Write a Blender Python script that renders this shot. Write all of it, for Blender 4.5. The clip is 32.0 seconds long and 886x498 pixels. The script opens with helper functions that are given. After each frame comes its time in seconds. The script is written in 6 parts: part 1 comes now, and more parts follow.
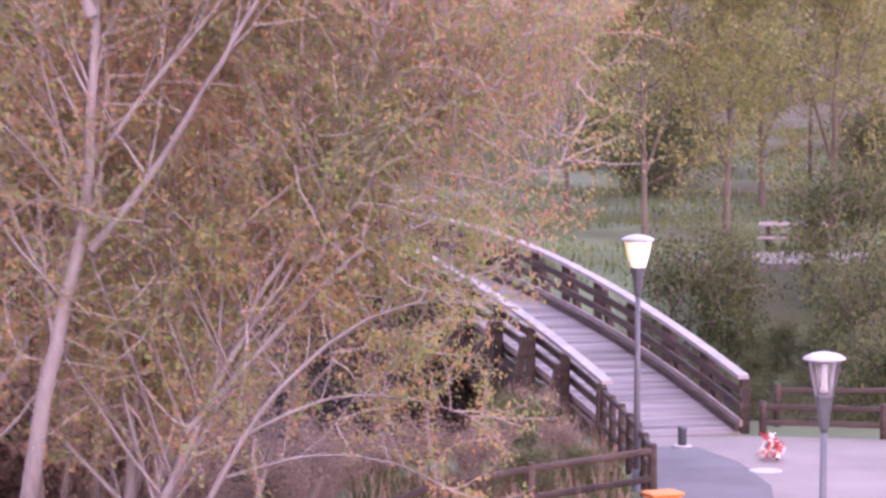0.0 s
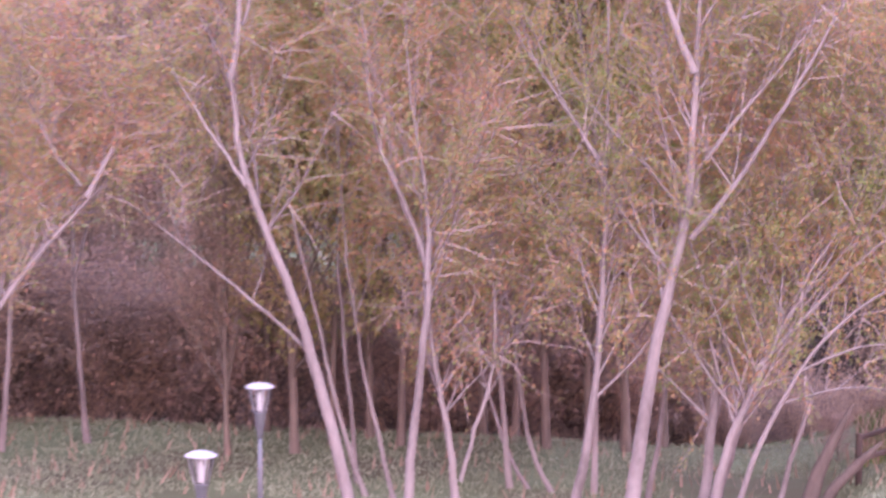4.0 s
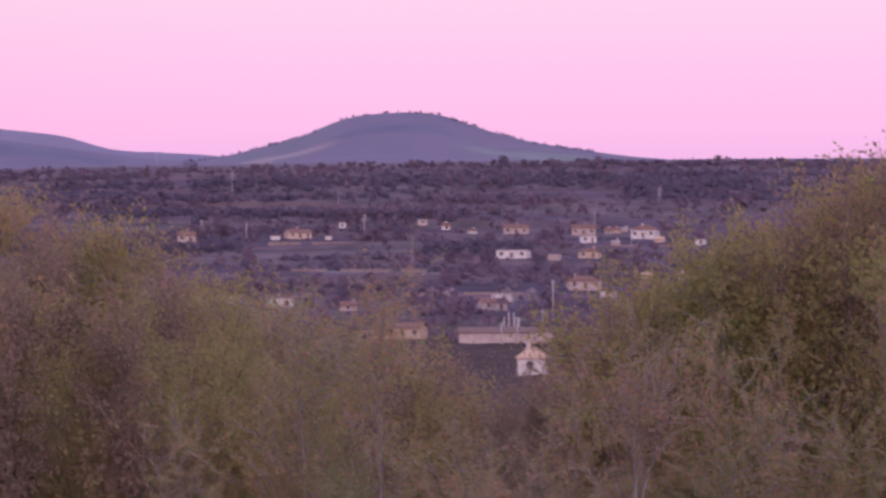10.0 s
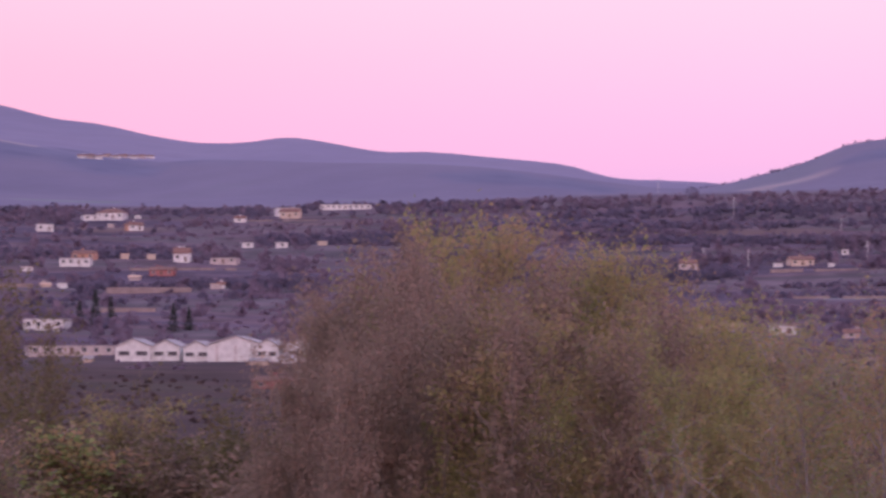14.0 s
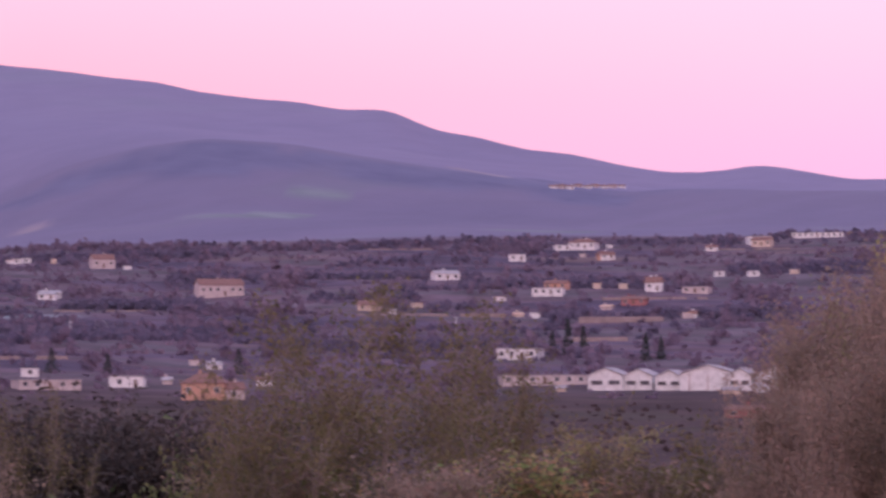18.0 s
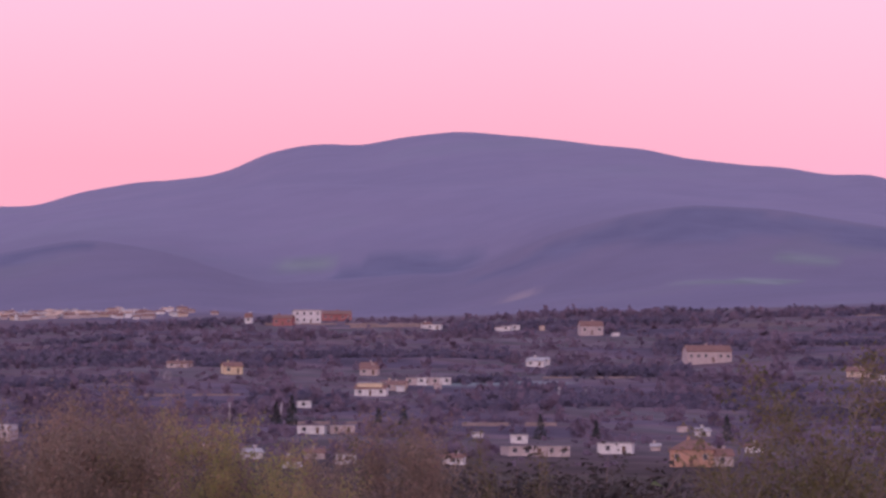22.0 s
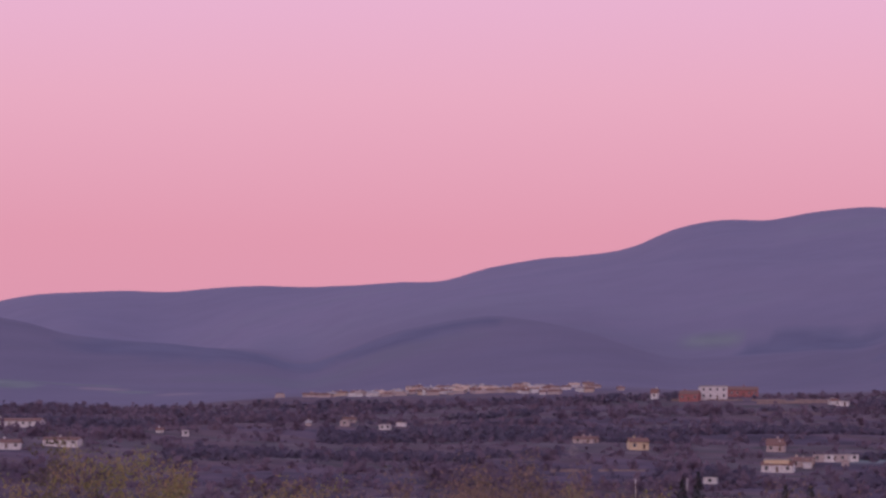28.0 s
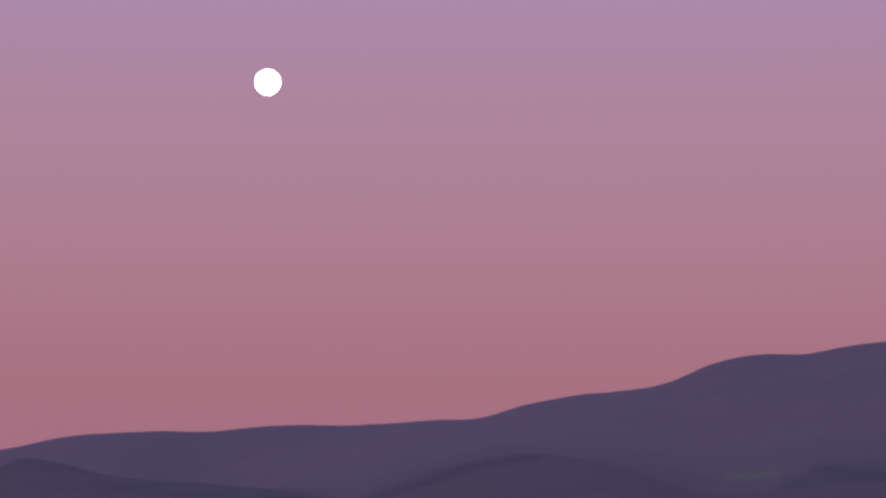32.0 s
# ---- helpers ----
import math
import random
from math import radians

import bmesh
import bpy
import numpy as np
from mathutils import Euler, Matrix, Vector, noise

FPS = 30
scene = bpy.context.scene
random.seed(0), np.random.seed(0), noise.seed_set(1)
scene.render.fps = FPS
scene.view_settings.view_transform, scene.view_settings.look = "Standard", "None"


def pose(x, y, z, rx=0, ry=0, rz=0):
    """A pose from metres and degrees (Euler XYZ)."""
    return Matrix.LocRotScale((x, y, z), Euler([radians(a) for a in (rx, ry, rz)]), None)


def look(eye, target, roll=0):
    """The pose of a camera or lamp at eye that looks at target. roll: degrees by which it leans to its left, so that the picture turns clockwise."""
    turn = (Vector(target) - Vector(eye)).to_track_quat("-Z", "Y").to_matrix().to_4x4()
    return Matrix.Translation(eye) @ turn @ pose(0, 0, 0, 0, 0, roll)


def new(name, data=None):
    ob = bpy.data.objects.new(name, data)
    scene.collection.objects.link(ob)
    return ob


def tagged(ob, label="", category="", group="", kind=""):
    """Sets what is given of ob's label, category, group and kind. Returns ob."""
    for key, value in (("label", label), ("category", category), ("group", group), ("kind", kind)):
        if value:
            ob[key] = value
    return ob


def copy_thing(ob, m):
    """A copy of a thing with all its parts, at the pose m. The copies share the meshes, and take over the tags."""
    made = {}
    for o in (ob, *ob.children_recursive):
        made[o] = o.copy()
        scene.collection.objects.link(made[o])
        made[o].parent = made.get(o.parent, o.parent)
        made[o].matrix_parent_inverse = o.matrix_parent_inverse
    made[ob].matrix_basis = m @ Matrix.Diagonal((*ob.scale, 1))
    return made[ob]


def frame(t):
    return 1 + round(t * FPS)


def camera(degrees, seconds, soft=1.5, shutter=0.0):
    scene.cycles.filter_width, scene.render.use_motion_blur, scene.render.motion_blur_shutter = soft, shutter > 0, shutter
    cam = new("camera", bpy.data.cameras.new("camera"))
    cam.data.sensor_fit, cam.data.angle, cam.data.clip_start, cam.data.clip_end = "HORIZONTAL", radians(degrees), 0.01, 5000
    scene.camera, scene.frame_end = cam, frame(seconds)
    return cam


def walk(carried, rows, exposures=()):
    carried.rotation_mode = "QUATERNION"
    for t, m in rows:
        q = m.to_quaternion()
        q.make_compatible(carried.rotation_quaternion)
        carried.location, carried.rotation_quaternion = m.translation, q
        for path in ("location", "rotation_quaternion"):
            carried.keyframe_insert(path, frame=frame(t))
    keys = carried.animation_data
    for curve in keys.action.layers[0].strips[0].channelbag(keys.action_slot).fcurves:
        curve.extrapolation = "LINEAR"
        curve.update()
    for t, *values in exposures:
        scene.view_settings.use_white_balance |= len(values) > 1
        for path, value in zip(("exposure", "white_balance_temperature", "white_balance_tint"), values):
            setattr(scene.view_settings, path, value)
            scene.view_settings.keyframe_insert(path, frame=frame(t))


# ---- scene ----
# ---- camera: it stands at a third-floor window, and moves in close over the meadow at the start ----
cam = camera(14.21, 32.0, soft=2.7, shutter=0.6)
HOME = Vector((0.0, 0.0, 13.4))


def aim(turn, tilt, lean, ahead):
    """Pose turned left by turn, up by tilt and leaning by lean degrees, ahead metres down the line of sight."""
    a, b = radians(turn), radians(tilt)
    way = Vector((-math.sin(a) * math.cos(b), math.cos(a) * math.cos(b), math.sin(b)))
    eye = HOME + way * ahead
    return look(eye, eye + way * 50.0, lean)


walk(cam, [
    (0.0, aim(0.076, -5.372, 0.069, 38.72)),
    (0.5, aim(0.442, -5.024, 0.076, 35.63)),
    (1.0, aim(1.125, -4.567, 0.112, 32.41)),
    (1.5, aim(2.136, -4.042, 0.086, 30.31)),
    (2.0, aim(3.311, -3.783, 0.050, 29.57)),
    (2.5, aim(4.477, -3.986, 0.048, 29.29)),
    (3.0, aim(5.300, -4.676, -0.020, 27.63)),
    (3.5, aim(5.774, -5.333, 0.023, 23.95)),
    (4.0, aim(6.301, -5.510, -0.035, 19.66)),
    (4.5, aim(6.995, -5.826, -0.087, 15.13)),
    (6.5, aim(9.146, -4.307, -0.152, 4.94)),
    (7.0, aim(9.282, -2.920, -0.097, 2.26)),
    (7.5, aim(9.479, -1.760, -0.099, 0.00)),
    (8.0, aim(9.814, -0.820, -0.039, 0.00)),
    (8.5, aim(10.177, -0.036, -0.011, 0.00)),
    (9.0, aim(10.592, 0.617, 0.004, 0.00)),
    (9.5, aim(11.176, 1.121, 0.013, 0.00)),
    (10.0, aim(11.932, 1.482, -0.023, 0.00)),
    (10.5, aim(12.757, 1.688, 0.002, 0.00)),
    (11.0, aim(13.589, 1.779, 0.023, 0.00)),
    (11.5, aim(14.570, 1.844, 0.039, 0.00)),
    (12.0, aim(15.681, 1.890, -0.022, 0.00)),
    (12.5, aim(16.793, 1.915, -0.032, 0.00)),
    (13.0, aim(17.903, 1.915, -0.015, 0.00)),
    (13.5, aim(18.980, 1.917, -0.039, 0.00)),
    (14.0, aim(20.013, 1.934, -0.067, 0.00)),
    (14.5, aim(21.007, 1.957, -0.096, 0.00)),
    (16.5, aim(24.701, 2.092, -0.221, 0.00)),
    (17.0, aim(25.629, 2.138, -0.210, 0.00)),
    (17.5, aim(26.595, 2.242, -0.222, 0.00)),
    (18.0, aim(27.608, 2.418, -0.171, 0.00)),
    (18.5, aim(28.643, 2.614, -0.168, 0.00)),
    (19.0, aim(29.675, 2.808, -0.155, 0.00)),
    (19.5, aim(30.706, 3.008, -0.142, 0.00)),
    (20.0, aim(31.741, 3.203, -0.111, 0.00)),
    (20.5, aim(32.776, 3.361, -0.073, 0.00)),
    (21.0, aim(33.808, 3.463, -0.114, 0.00)),
    (21.5, aim(34.785, 3.513, -0.084, 0.00)),
    (22.0, aim(35.464, 3.504, -0.037, 0.00)),
    (22.5, aim(35.827, 3.411, -0.009, 0.00)),
    (23.0, aim(35.887, 3.205, 0.038, 0.00)),
    (23.5, aim(35.988, 2.996, -0.027, 0.00)),
    (24.0, aim(36.273, 2.964, 0.028, 0.00)),
    (24.5, aim(36.799, 3.121, 0.165, 0.00)),
    (25.0, aim(37.571, 3.467, 0.255, 0.00)),
    (25.5, aim(38.477, 3.871, 0.308, 0.00)),
    (26.0, aim(39.383, 4.276, 0.302, 0.00)),
    (26.5, aim(40.252, 4.566, 0.363, 0.00)),
    (28.5, aim(42.316, 4.782, 0.330, 0.00)),
    (29.0, aim(42.507, 4.967, 0.219, 0.00)),
    (29.5, aim(42.485, 5.237, 0.175, 0.00)),
    (30.0, aim(42.323, 5.506, 0.270, 0.00)),
    (30.5, aim(42.174, 5.764, 0.223, 0.00)),
    (31.0, aim(42.239, 6.123, 0.095, 0.00)),
    (31.5, aim(42.431, 6.537, -0.065, 0.00)),
    (32.0, aim(42.612, 6.912, -0.066, 0.00)),
], exposures=[(0.0, 2.34), (1.0, 2.34), (2.2, 2.46), (3.0, 2.52), (4.0, 2.62), (6.5, 2.56), (7.2, 2.42), (8.0, 2.16), (9.0, 1.2), (10.0, 0.6), (11.0, 0.52), (13.0, 0.58), (17.0, 0.68), (19.0, 0.6), (21.0, 0.37), (22.0, 0.38), (23.0, 0.35), (24.0, 0.66), (24.6, 0.66), (26.0, 0.05), (28.5, -0.1), (29.5, -0.3), (30.5, -0.69), (32.0, -1.02)])

# ---- dusk sky: pink belt over the eastern horizon, mauve and blue above, afterglow behind the camera ----
world = bpy.data.worlds.new("dusk_sky")
scene.world = world
world.use_nodes = True
wn, wl = world.node_tree.nodes, world.node_tree.links
wn.clear()
w_out, w_bg = wn.new("ShaderNodeOutputWorld"), wn.new("ShaderNodeBackground")
w_tc, w_sep = wn.new("ShaderNodeTexCoord"), wn.new("ShaderNodeSeparateXYZ")
wl.new(w_tc.outputs["Generated"], w_sep.inputs[0])


def sky_ramp(stops):
    r = wn.new("ShaderNodeValToRGB")
    while len(r.color_ramp.elements) < len(stops):
        r.color_ramp.elements.new(0.5)
    for el, (pos, col) in zip(r.color_ramp.elements, stops):
        el.position, el.color = pos, (*col, 1)
    wl.new(w_sep.outputs["Z"], r.inputs[0])
    return r


# towards the moonrise the belt is a deeper rose, towards the north it pales to lilac
rose = sky_ramp(((0.0, (0.70, 0.285, 0.410)), (0.035, (0.74, 0.31, 0.435)), (0.085, (0.79, 0.34, 0.455)), (0.125, (0.85, 0.43, 0.572)), (0.16, (0.85, 0.48, 0.689)), (0.195, (0.83, 0.52, 0.837)), (0.45, (0.56, 0.50, 0.760)), (1.0, (0.30, 0.36, 0.620))))
lilac = sky_ramp(((0.0, (0.54, 0.29, 0.52)), (0.045, (0.58, 0.32, 0.55)), (0.07, (0.72, 0.37, 0.57)), (0.10, (0.84, 0.44, 0.58)), (0.14, (0.88, 0.50, 0.65)), (0.195, (0.84, 0.53, 0.76)), (0.45, (0.56, 0.50, 0.76)), (1.0, (0.30, 0.36, 0.62))))
w_dot, w_rng, w_mix = wn.new("ShaderNodeVectorMath"), wn.new("ShaderNodeMapRange"), wn.new("ShaderNodeMix")
w_dot.operation = "DOT_PRODUCT"
wl.new(w_tc.outputs["Generated"], w_dot.inputs[0])
w_dot.inputs[1].default_value = (-math.sin(radians(5)), math.cos(radians(5)), 0)
w_rng.inputs[1].default_value, w_rng.inputs[2].default_value = 0.87, 0.982
wl.new(w_dot.outputs["Value"], w_rng.inputs[0])
w_mix.data_type = "RGBA"
wl.new(w_rng.outputs[0], w_mix.inputs[0])
wl.new(rose.outputs[0], w_mix.inputs[6])
wl.new(lilac.outputs[0], w_mix.inputs[7])
wl.new(w_mix.outputs[2], w_bg.inputs[0])
w_bg.inputs[1].default_value = 1.0
wl.new(w_bg.outputs[0], w_out.inputs[0])

glow = bpy.data.lights.new("afterglow_sun", "SUN")
glow.energy, glow.angle, glow.color = 0.75, radians(70), (1.0, 0.80, 0.78)
glow_ob = new("afterglow_sun", glow)
glow_ob.matrix_world = look((60, -200, 90), (0, 0, 0))


# ---- lie of the land: rise above the eye level, in degrees, by bearing to the left of north ----
EYE_Z = 13.4
SKYLINE = (2.43, 2.43, 2.43, 2.43, 2.43, 2.43, 2.43, 2.43, 2.43, 2.43, 2.43, 2.43, 2.42, 2.43, 2.44, 2.45, 2.46, 2.47, 2.48, 2.49, 2.50, 2.51, 2.52, 2.53, 2.55, 2.65, 2.74, 2.84, 2.93, 3.01, 3.03, 3.07, 3.27, 3.37, 3.44, 3.49, 3.51, 3.62, 3.71, 3.65, 3.66, 3.78, 3.92, 4.02, 4.22, 4.35, 4.63, 4.66, 4.80, 4.86, 4.95, 5.12, 5.18, 5.26, 5.32, 5.39, 5.33, 5.19, 5.20, 5.05, 4.74, 4.60, 4.54, 4.40, 4.19, 4.17, 4.10, 4.07, 4.08, 4.04, 3.96, 3.97, 3.93, 3.84, 3.69, 3.61, 3.69, 3.69, 3.69, 3.69, 3.69, 3.69, 3.69, 3.69)
PLATEAU = (2.84, 2.84, 2.81, 2.83, 2.85, 2.85, 2.85, 2.79, 2.72, 2.61, 2.57, 2.55, 2.52, 2.44, 2.36, 2.34, 2.22, 2.14, 2.09, 2.23, 3.63)
SPURS = (2.82, 2.82, 2.82, 2.82, 2.82, 2.82, 2.82, 2.82, 2.82, 2.82, 2.82, 2.82, 2.82, 2.81, 2.83, 2.85, 2.87, 2.88, 2.91, 2.96, 3.01, 3.11, 3.23, 3.42, 3.64, 3.68, 3.59, 3.28, 3.07, 2.92, 2.90, 2.98, 3.10, 3.21, 3.28, 3.31, 3.33, 3.34, 3.35, 3.36, 3.36, 3.32, 3.38, 3.50, 3.61, 3.73, 3.84, 3.96, 4.10, 4.17, 4.20, 4.08, 3.90, 3.69, 3.34, 3.09, 3.06, 3.01, 2.97, 2.95, 3.14, 3.35, 3.49, 3.59, 3.50, 3.34, 3.06, 2.83, 3.01, 3.11, 3.18, 3.21, 3.28, 3.48, 3.52, 3.03, 3.52, 3.52, 3.52, 3.52, 3.52, 3.52, 3.52, 3.52)
INNER = (2.61, 2.61, 2.61, 2.61, 2.61, 2.61, 2.61, 2.61, 2.61, 2.61, 2.61, 2.61, 2.61, 2.61, 2.62, 2.58, 2.81, 3.07, 3.12, 3.22, 3.33, 3.55, 3.76, 3.97, 4.15, 4.33, 4.45, 4.50, 4.49, 4.50, 4.42, 4.29, 4.09, 3.85, 3.32, 2.70, 3.24, 2.70, 2.70, 2.70, 2.70, 2.70)

RANGE_LAYERS = ((2100.0, PLATEAU, 3.0), (3200.0, SPURS, 0.75), (3850.0, INNER, 1.5), (4500.0, SKYLINE, 0.75))


def rise(knots, step, az):
    """Smooth profile through evenly spaced knots from bearing -6 on."""
    u = np.clip((np.asarray(az, float) + 6.0) / step, 0.0, len(knots) - 1.001)
    i = np.floor(u).astype(int)
    k = np.asarray(knots)
    f = u - i
    a, b = k[i], k[np.minimum(i + 1, len(k) - 1)]
    p, n = k[np.maximum(i - 1, 0)], k[np.minimum(i + 2, len(k) - 1)]
    return b * f + a * (1 - f) + f * (1 - f) * ((2 * a - p - b) * (1 - f) + (2 * b - a - n) * f) * 0.5


def waves(x, y, size, seed):
    """Cheap rolling relief between -1 and 1."""
    a = np.zeros(np.broadcast(x, y).shape)
    r = np.random.RandomState(seed)
    for k in range(9):
        th, ph, s = r.uniform(0, 2 * np.pi), r.uniform(0, 2 * np.pi), size * r.uniform(0.45, 1.8)
        a = a + np.sin((x * np.cos(th) + y * np.sin(th)) * 2 * np.pi / s + ph)
    return a / 4.5


def channel(x, y):
    """Depth of the river bed below the meadow."""
    near = 96.5 + 4.4 / (1 + np.exp(np.clip(-(x - 0.6) * 1.3, -40, 40))) + 0.9 * np.sin(x * 0.21)
    far = 128.4 + 1.2 * np.sin(x * 0.13 + 1)
    d = np.minimum(y - near, far - y)
    return 2.6 * np.clip(d / 5.0, 0, 1) ** 1.3


def terrace_by_bridge(x, y):
    """The path and the bridge stand a step above the meadow; the far bank is as high."""
    step = lambda v, lo, hi: np.clip((v - lo) / (hi - lo), 0, 1) ** 2 * (3 - 2 * np.clip((v - lo) / (hi - lo), 0, 1))
    by_path = step(x, -4.0, 0.5)
    near = step(y, 90.0 - 16 * by_path, 96.0 - 16 * by_path) * by_path
    return 0.77 * np.maximum(near, step(y, 112.0, 120.0)) * (1 - step(y, 160.0, 320.0))


def land(x, y):
    """Height of the ground at a place."""
    x, y = np.asarray(x, float), np.asarray(y, float)
    r = np.hypot(x, y)
    az = np.degrees(np.arctan2(-x, y))
    inside = np.clip((az + 20) / 10, 0, 1) * np.clip((75 - az) / 10, 0, 1)
    azc = np.clip(az, -6, 56.5)
    z_at = lambda d, e: EYE_Z + d * np.tan(np.radians(e))
    pl = rise(PLATEAU, 3.0, azc)
    ds = [0.0, 150.0, 300.0, 500.0, 800.0, 1000.0, 1300.0, 1600.0, 2000.0, 2100.0, 2500.0, 2900.0, 3200.0, 3450.0, 3850.0, 4050.0, 4500.0, 4900.0]
    sp, inn, sk = rise(SPURS, 0.75, azc), rise(INNER, 1.5, azc), rise(SKYLINE, 0.75, azc)
    low = np.maximum(pl - 0.25, 2.0)
    zs = [0.0 * az, 0.0 * az, 1.0 + 0 * az, 3.2 + 0 * az, 9.0 + 0 * az, 17.0 + 0 * az, z_at(1300, 1.02 + 0 * az), z_at(1600, 1.72 + 0 * az), z_at(2000, pl - 0.07),
          z_at(2100, pl), z_at(2500, pl + 0.06 + 0.18 * np.clip((az - 37.5) / 2, 0, 1) * np.clip((46.5 - az) / 2, 0, 1)), z_at(2900, np.minimum(low, sp) * 0.55 + sp * 0.45 - 0.05), z_at(3200, sp), z_at(3450, sp - 0.06 + 0.12 * np.clip(inn - sp, -1, 1)),
          z_at(3850, inn), z_at(4050, inn - 0.1 + 0.2 * np.clip(sk - inn, -1, 2)), z_at(4500, sk), z_at(4900, sk - 0.5)]
    z = np.zeros(r.shape)
    for k in range(len(ds) - 1):
        m = (r >= ds[k]) & ((r < ds[k + 1]) | (k == len(ds) - 2))
        f = np.clip((r - ds[k]) / (ds[k + 1] - ds[k]), 0, 1)
        z = np.where(m, zs[k] * (1 - f) + zs[k + 1] * f, z)
    z = z * inside + np.clip(r - 150, 0, 4000) * 0.012 * (1 - inside)
    far = np.clip((r - 350) / 900, 0, 1)
    z = z + far * 1.6 * waves(x, y, 260, 3) + np.clip((r - 2600) / 600, 0, 1) * (1.8 * waves(x, y, 420, 5) + 0.35 * waves(x, y, 130, 6)) * np.clip((4500 - r) / 400, 0.05, 1) + np.clip((r - 3000) / 400, 0, 1) * 0.2 * waves(x, y, 38, 9)
    terrace = np.clip((r - 950) / 200, 0, 1) * np.clip((2050 - r) / 200, 0, 1)
    z = z + terrace * 0.8 * np.sin(r * 2 * np.pi / 92 + 1.3 * waves(x, y, 500, 8))
    z = z + terrace_by_bridge(x, y)
    z = z - channel(x, y) * np.clip((r - 60) / 20, 0, 1) * (r < 400)
    z = z + 0.12 * waves(x, y, 9, 11) * np.clip((y - 85) / 10, 0, 1) * (y > 0) * np.where((x > 0) & (y < 100.9), 0.0, 1.0)
    return z


def ground_z(x, y):
    return float(land(np.array([x]), np.array([y]))[0])


# ---- materials ----
def mat(name, colours, scale=3.0, rough=0.8, metal=0.0, bump=0.0, detail=6.0, stretch=(1, 1, 1), random_mix=0.0, fine=None, island=False, spec=0.3, through_light=0.0):
    """Noise-driven surface: colours are two or three linear colours mixed at two scales; random_mix varies whole objects or islands."""
    m = bpy.data.materials.new(name)
    m.use_nodes = True
    n, l = m.node_tree.nodes, m.node_tree.links
    b = n["Principled BSDF"]
    b.inputs["Roughness"].default_value, b.inputs["Metallic"].default_value = rough, metal
    b.inputs["Specular IOR Level"].default_value = spec
    tc, mp, t1, t2 = n.new("ShaderNodeTexCoord"), n.new("ShaderNodeMapping"), n.new("ShaderNodeTexNoise"), n.new("ShaderNodeTexNoise")
    geo = n.new("ShaderNodeNewGeometry")
    mp.inputs["Scale"].default_value = stretch
    l.new(geo.outputs["Position"], mp.inputs[0])
    l.new(mp.outputs[0], t1.inputs["Vector"])
    l.new(mp.outputs[0], t2.inputs["Vector"])
    t1.inputs["Scale"].default_value, t1.inputs["Detail"].default_value = scale, detail
    t2.inputs["Scale"].default_value, t2.inputs["Detail"].default_value = fine or scale * 9, 3.0
    add = n.new("ShaderNodeMath")
    add.operation = "MULTIPLY_ADD"
    l.new(t2.outputs["Fac"], add.inputs[0])
    add.inputs[1].default_value = 0.45
    l.new(t1.outputs["Fac"], add.inputs[2])
    last = add
    if random_mix:
        src = geo.outputs["Random Per Island"] if island else n.new("ShaderNodeObjectInfo").outputs["Random"]
        ra = n.new("ShaderNodeMath")
        ra.operation = "MULTIPLY_ADD"
        l.new(src, ra.inputs[0])
        ra.inputs[1].default_value = random_mix
        l.new(add.outputs[0], ra.inputs[2])
        sub = n.new("ShaderNodeMath")
        sub.operation = "SUBTRACT"
        l.new(ra.outputs[0], sub.inputs[0])
        sub.inputs[1].default_value = random_mix * 0.5
        last = sub
    ramp = n.new("ShaderNodeValToRGB")
    while len(ramp.color_ramp.elements) < len(colours):
        ramp.color_ramp.elements.new(0.5)
    for i, (e, c) in enumerate(zip(ramp.color_ramp.elements, colours)):
        e.position, e.color = 0.42 + 0.6 * i / max(1, len(colours) - 1), (*c, 1)
    l.new(last.outputs[0], ramp.inputs[0])
    l.new(ramp.outputs[0], b.inputs["Base Color"])
    if bump:
        bp = n.new("ShaderNodeBump")
        bp.inputs["Strength"].default_value, bp.inputs["Distance"].default_value = min(1.0, bump), 0.02 if bump <= 1 else bump * 0.02
        l.new(add.outputs[0], bp.inputs["Height"])
        l.new(bp.outputs[0], b.inputs["Normal"])
    if through_light:
        tl, mx = n.new("ShaderNodeBsdfTranslucent"), n.new("ShaderNodeMixShader")
        l.new(ramp.outputs[0], tl.inputs[0])
        mx.inputs[0].default_value = through_light
        l.new(b.outputs[0], mx.inputs[1])
        l.new(tl.outputs[0], mx.inputs[2])
        l.new(mx.outputs[0], n["Material Output"].inputs[0])
    return m


M_BARK = mat("pale_bark", ((0.115, 0.092, 0.092), (0.205, 0.17, 0.172), (0.27, 0.228, 0.23)), 2.2, 0.85, bump=0.7, stretch=(1, 1, 0.35), random_mix=0.25)
M_TWIG = mat("twig_bark", ((0.265, 0.203, 0.206), (0.38, 0.302, 0.308)), 3.0, 0.85, random_mix=0.2)
M_TWIG_BROWN = mat("brown_twig_bark", ((0.16, 0.118, 0.103), (0.245, 0.178, 0.155)), 3.0, 0.85, random_mix=0.2)
M_BROWNBARK = mat("grey_brown_bark", ((0.10, 0.08, 0.07), (0.20, 0.155, 0.13)), 3.0, 0.9, bump=0.5, stretch=(1, 1, 0.3))
M_DARKBARK = mat("dark_bark", ((0.06, 0.045, 0.04), (0.13, 0.10, 0.09)), 3.0, 0.9, bump=0.6, stretch=(1, 1, 0.3))
M_LEAF_ORANGE = mat("young_orange_leaf", ((0.298, 0.355, 0.144), (0.398, 0.379, 0.169), (0.514, 0.340, 0.182), (0.547, 0.276, 0.187)), 0.45, 0.6, random_mix=0.8, island=True, through_light=0.55)
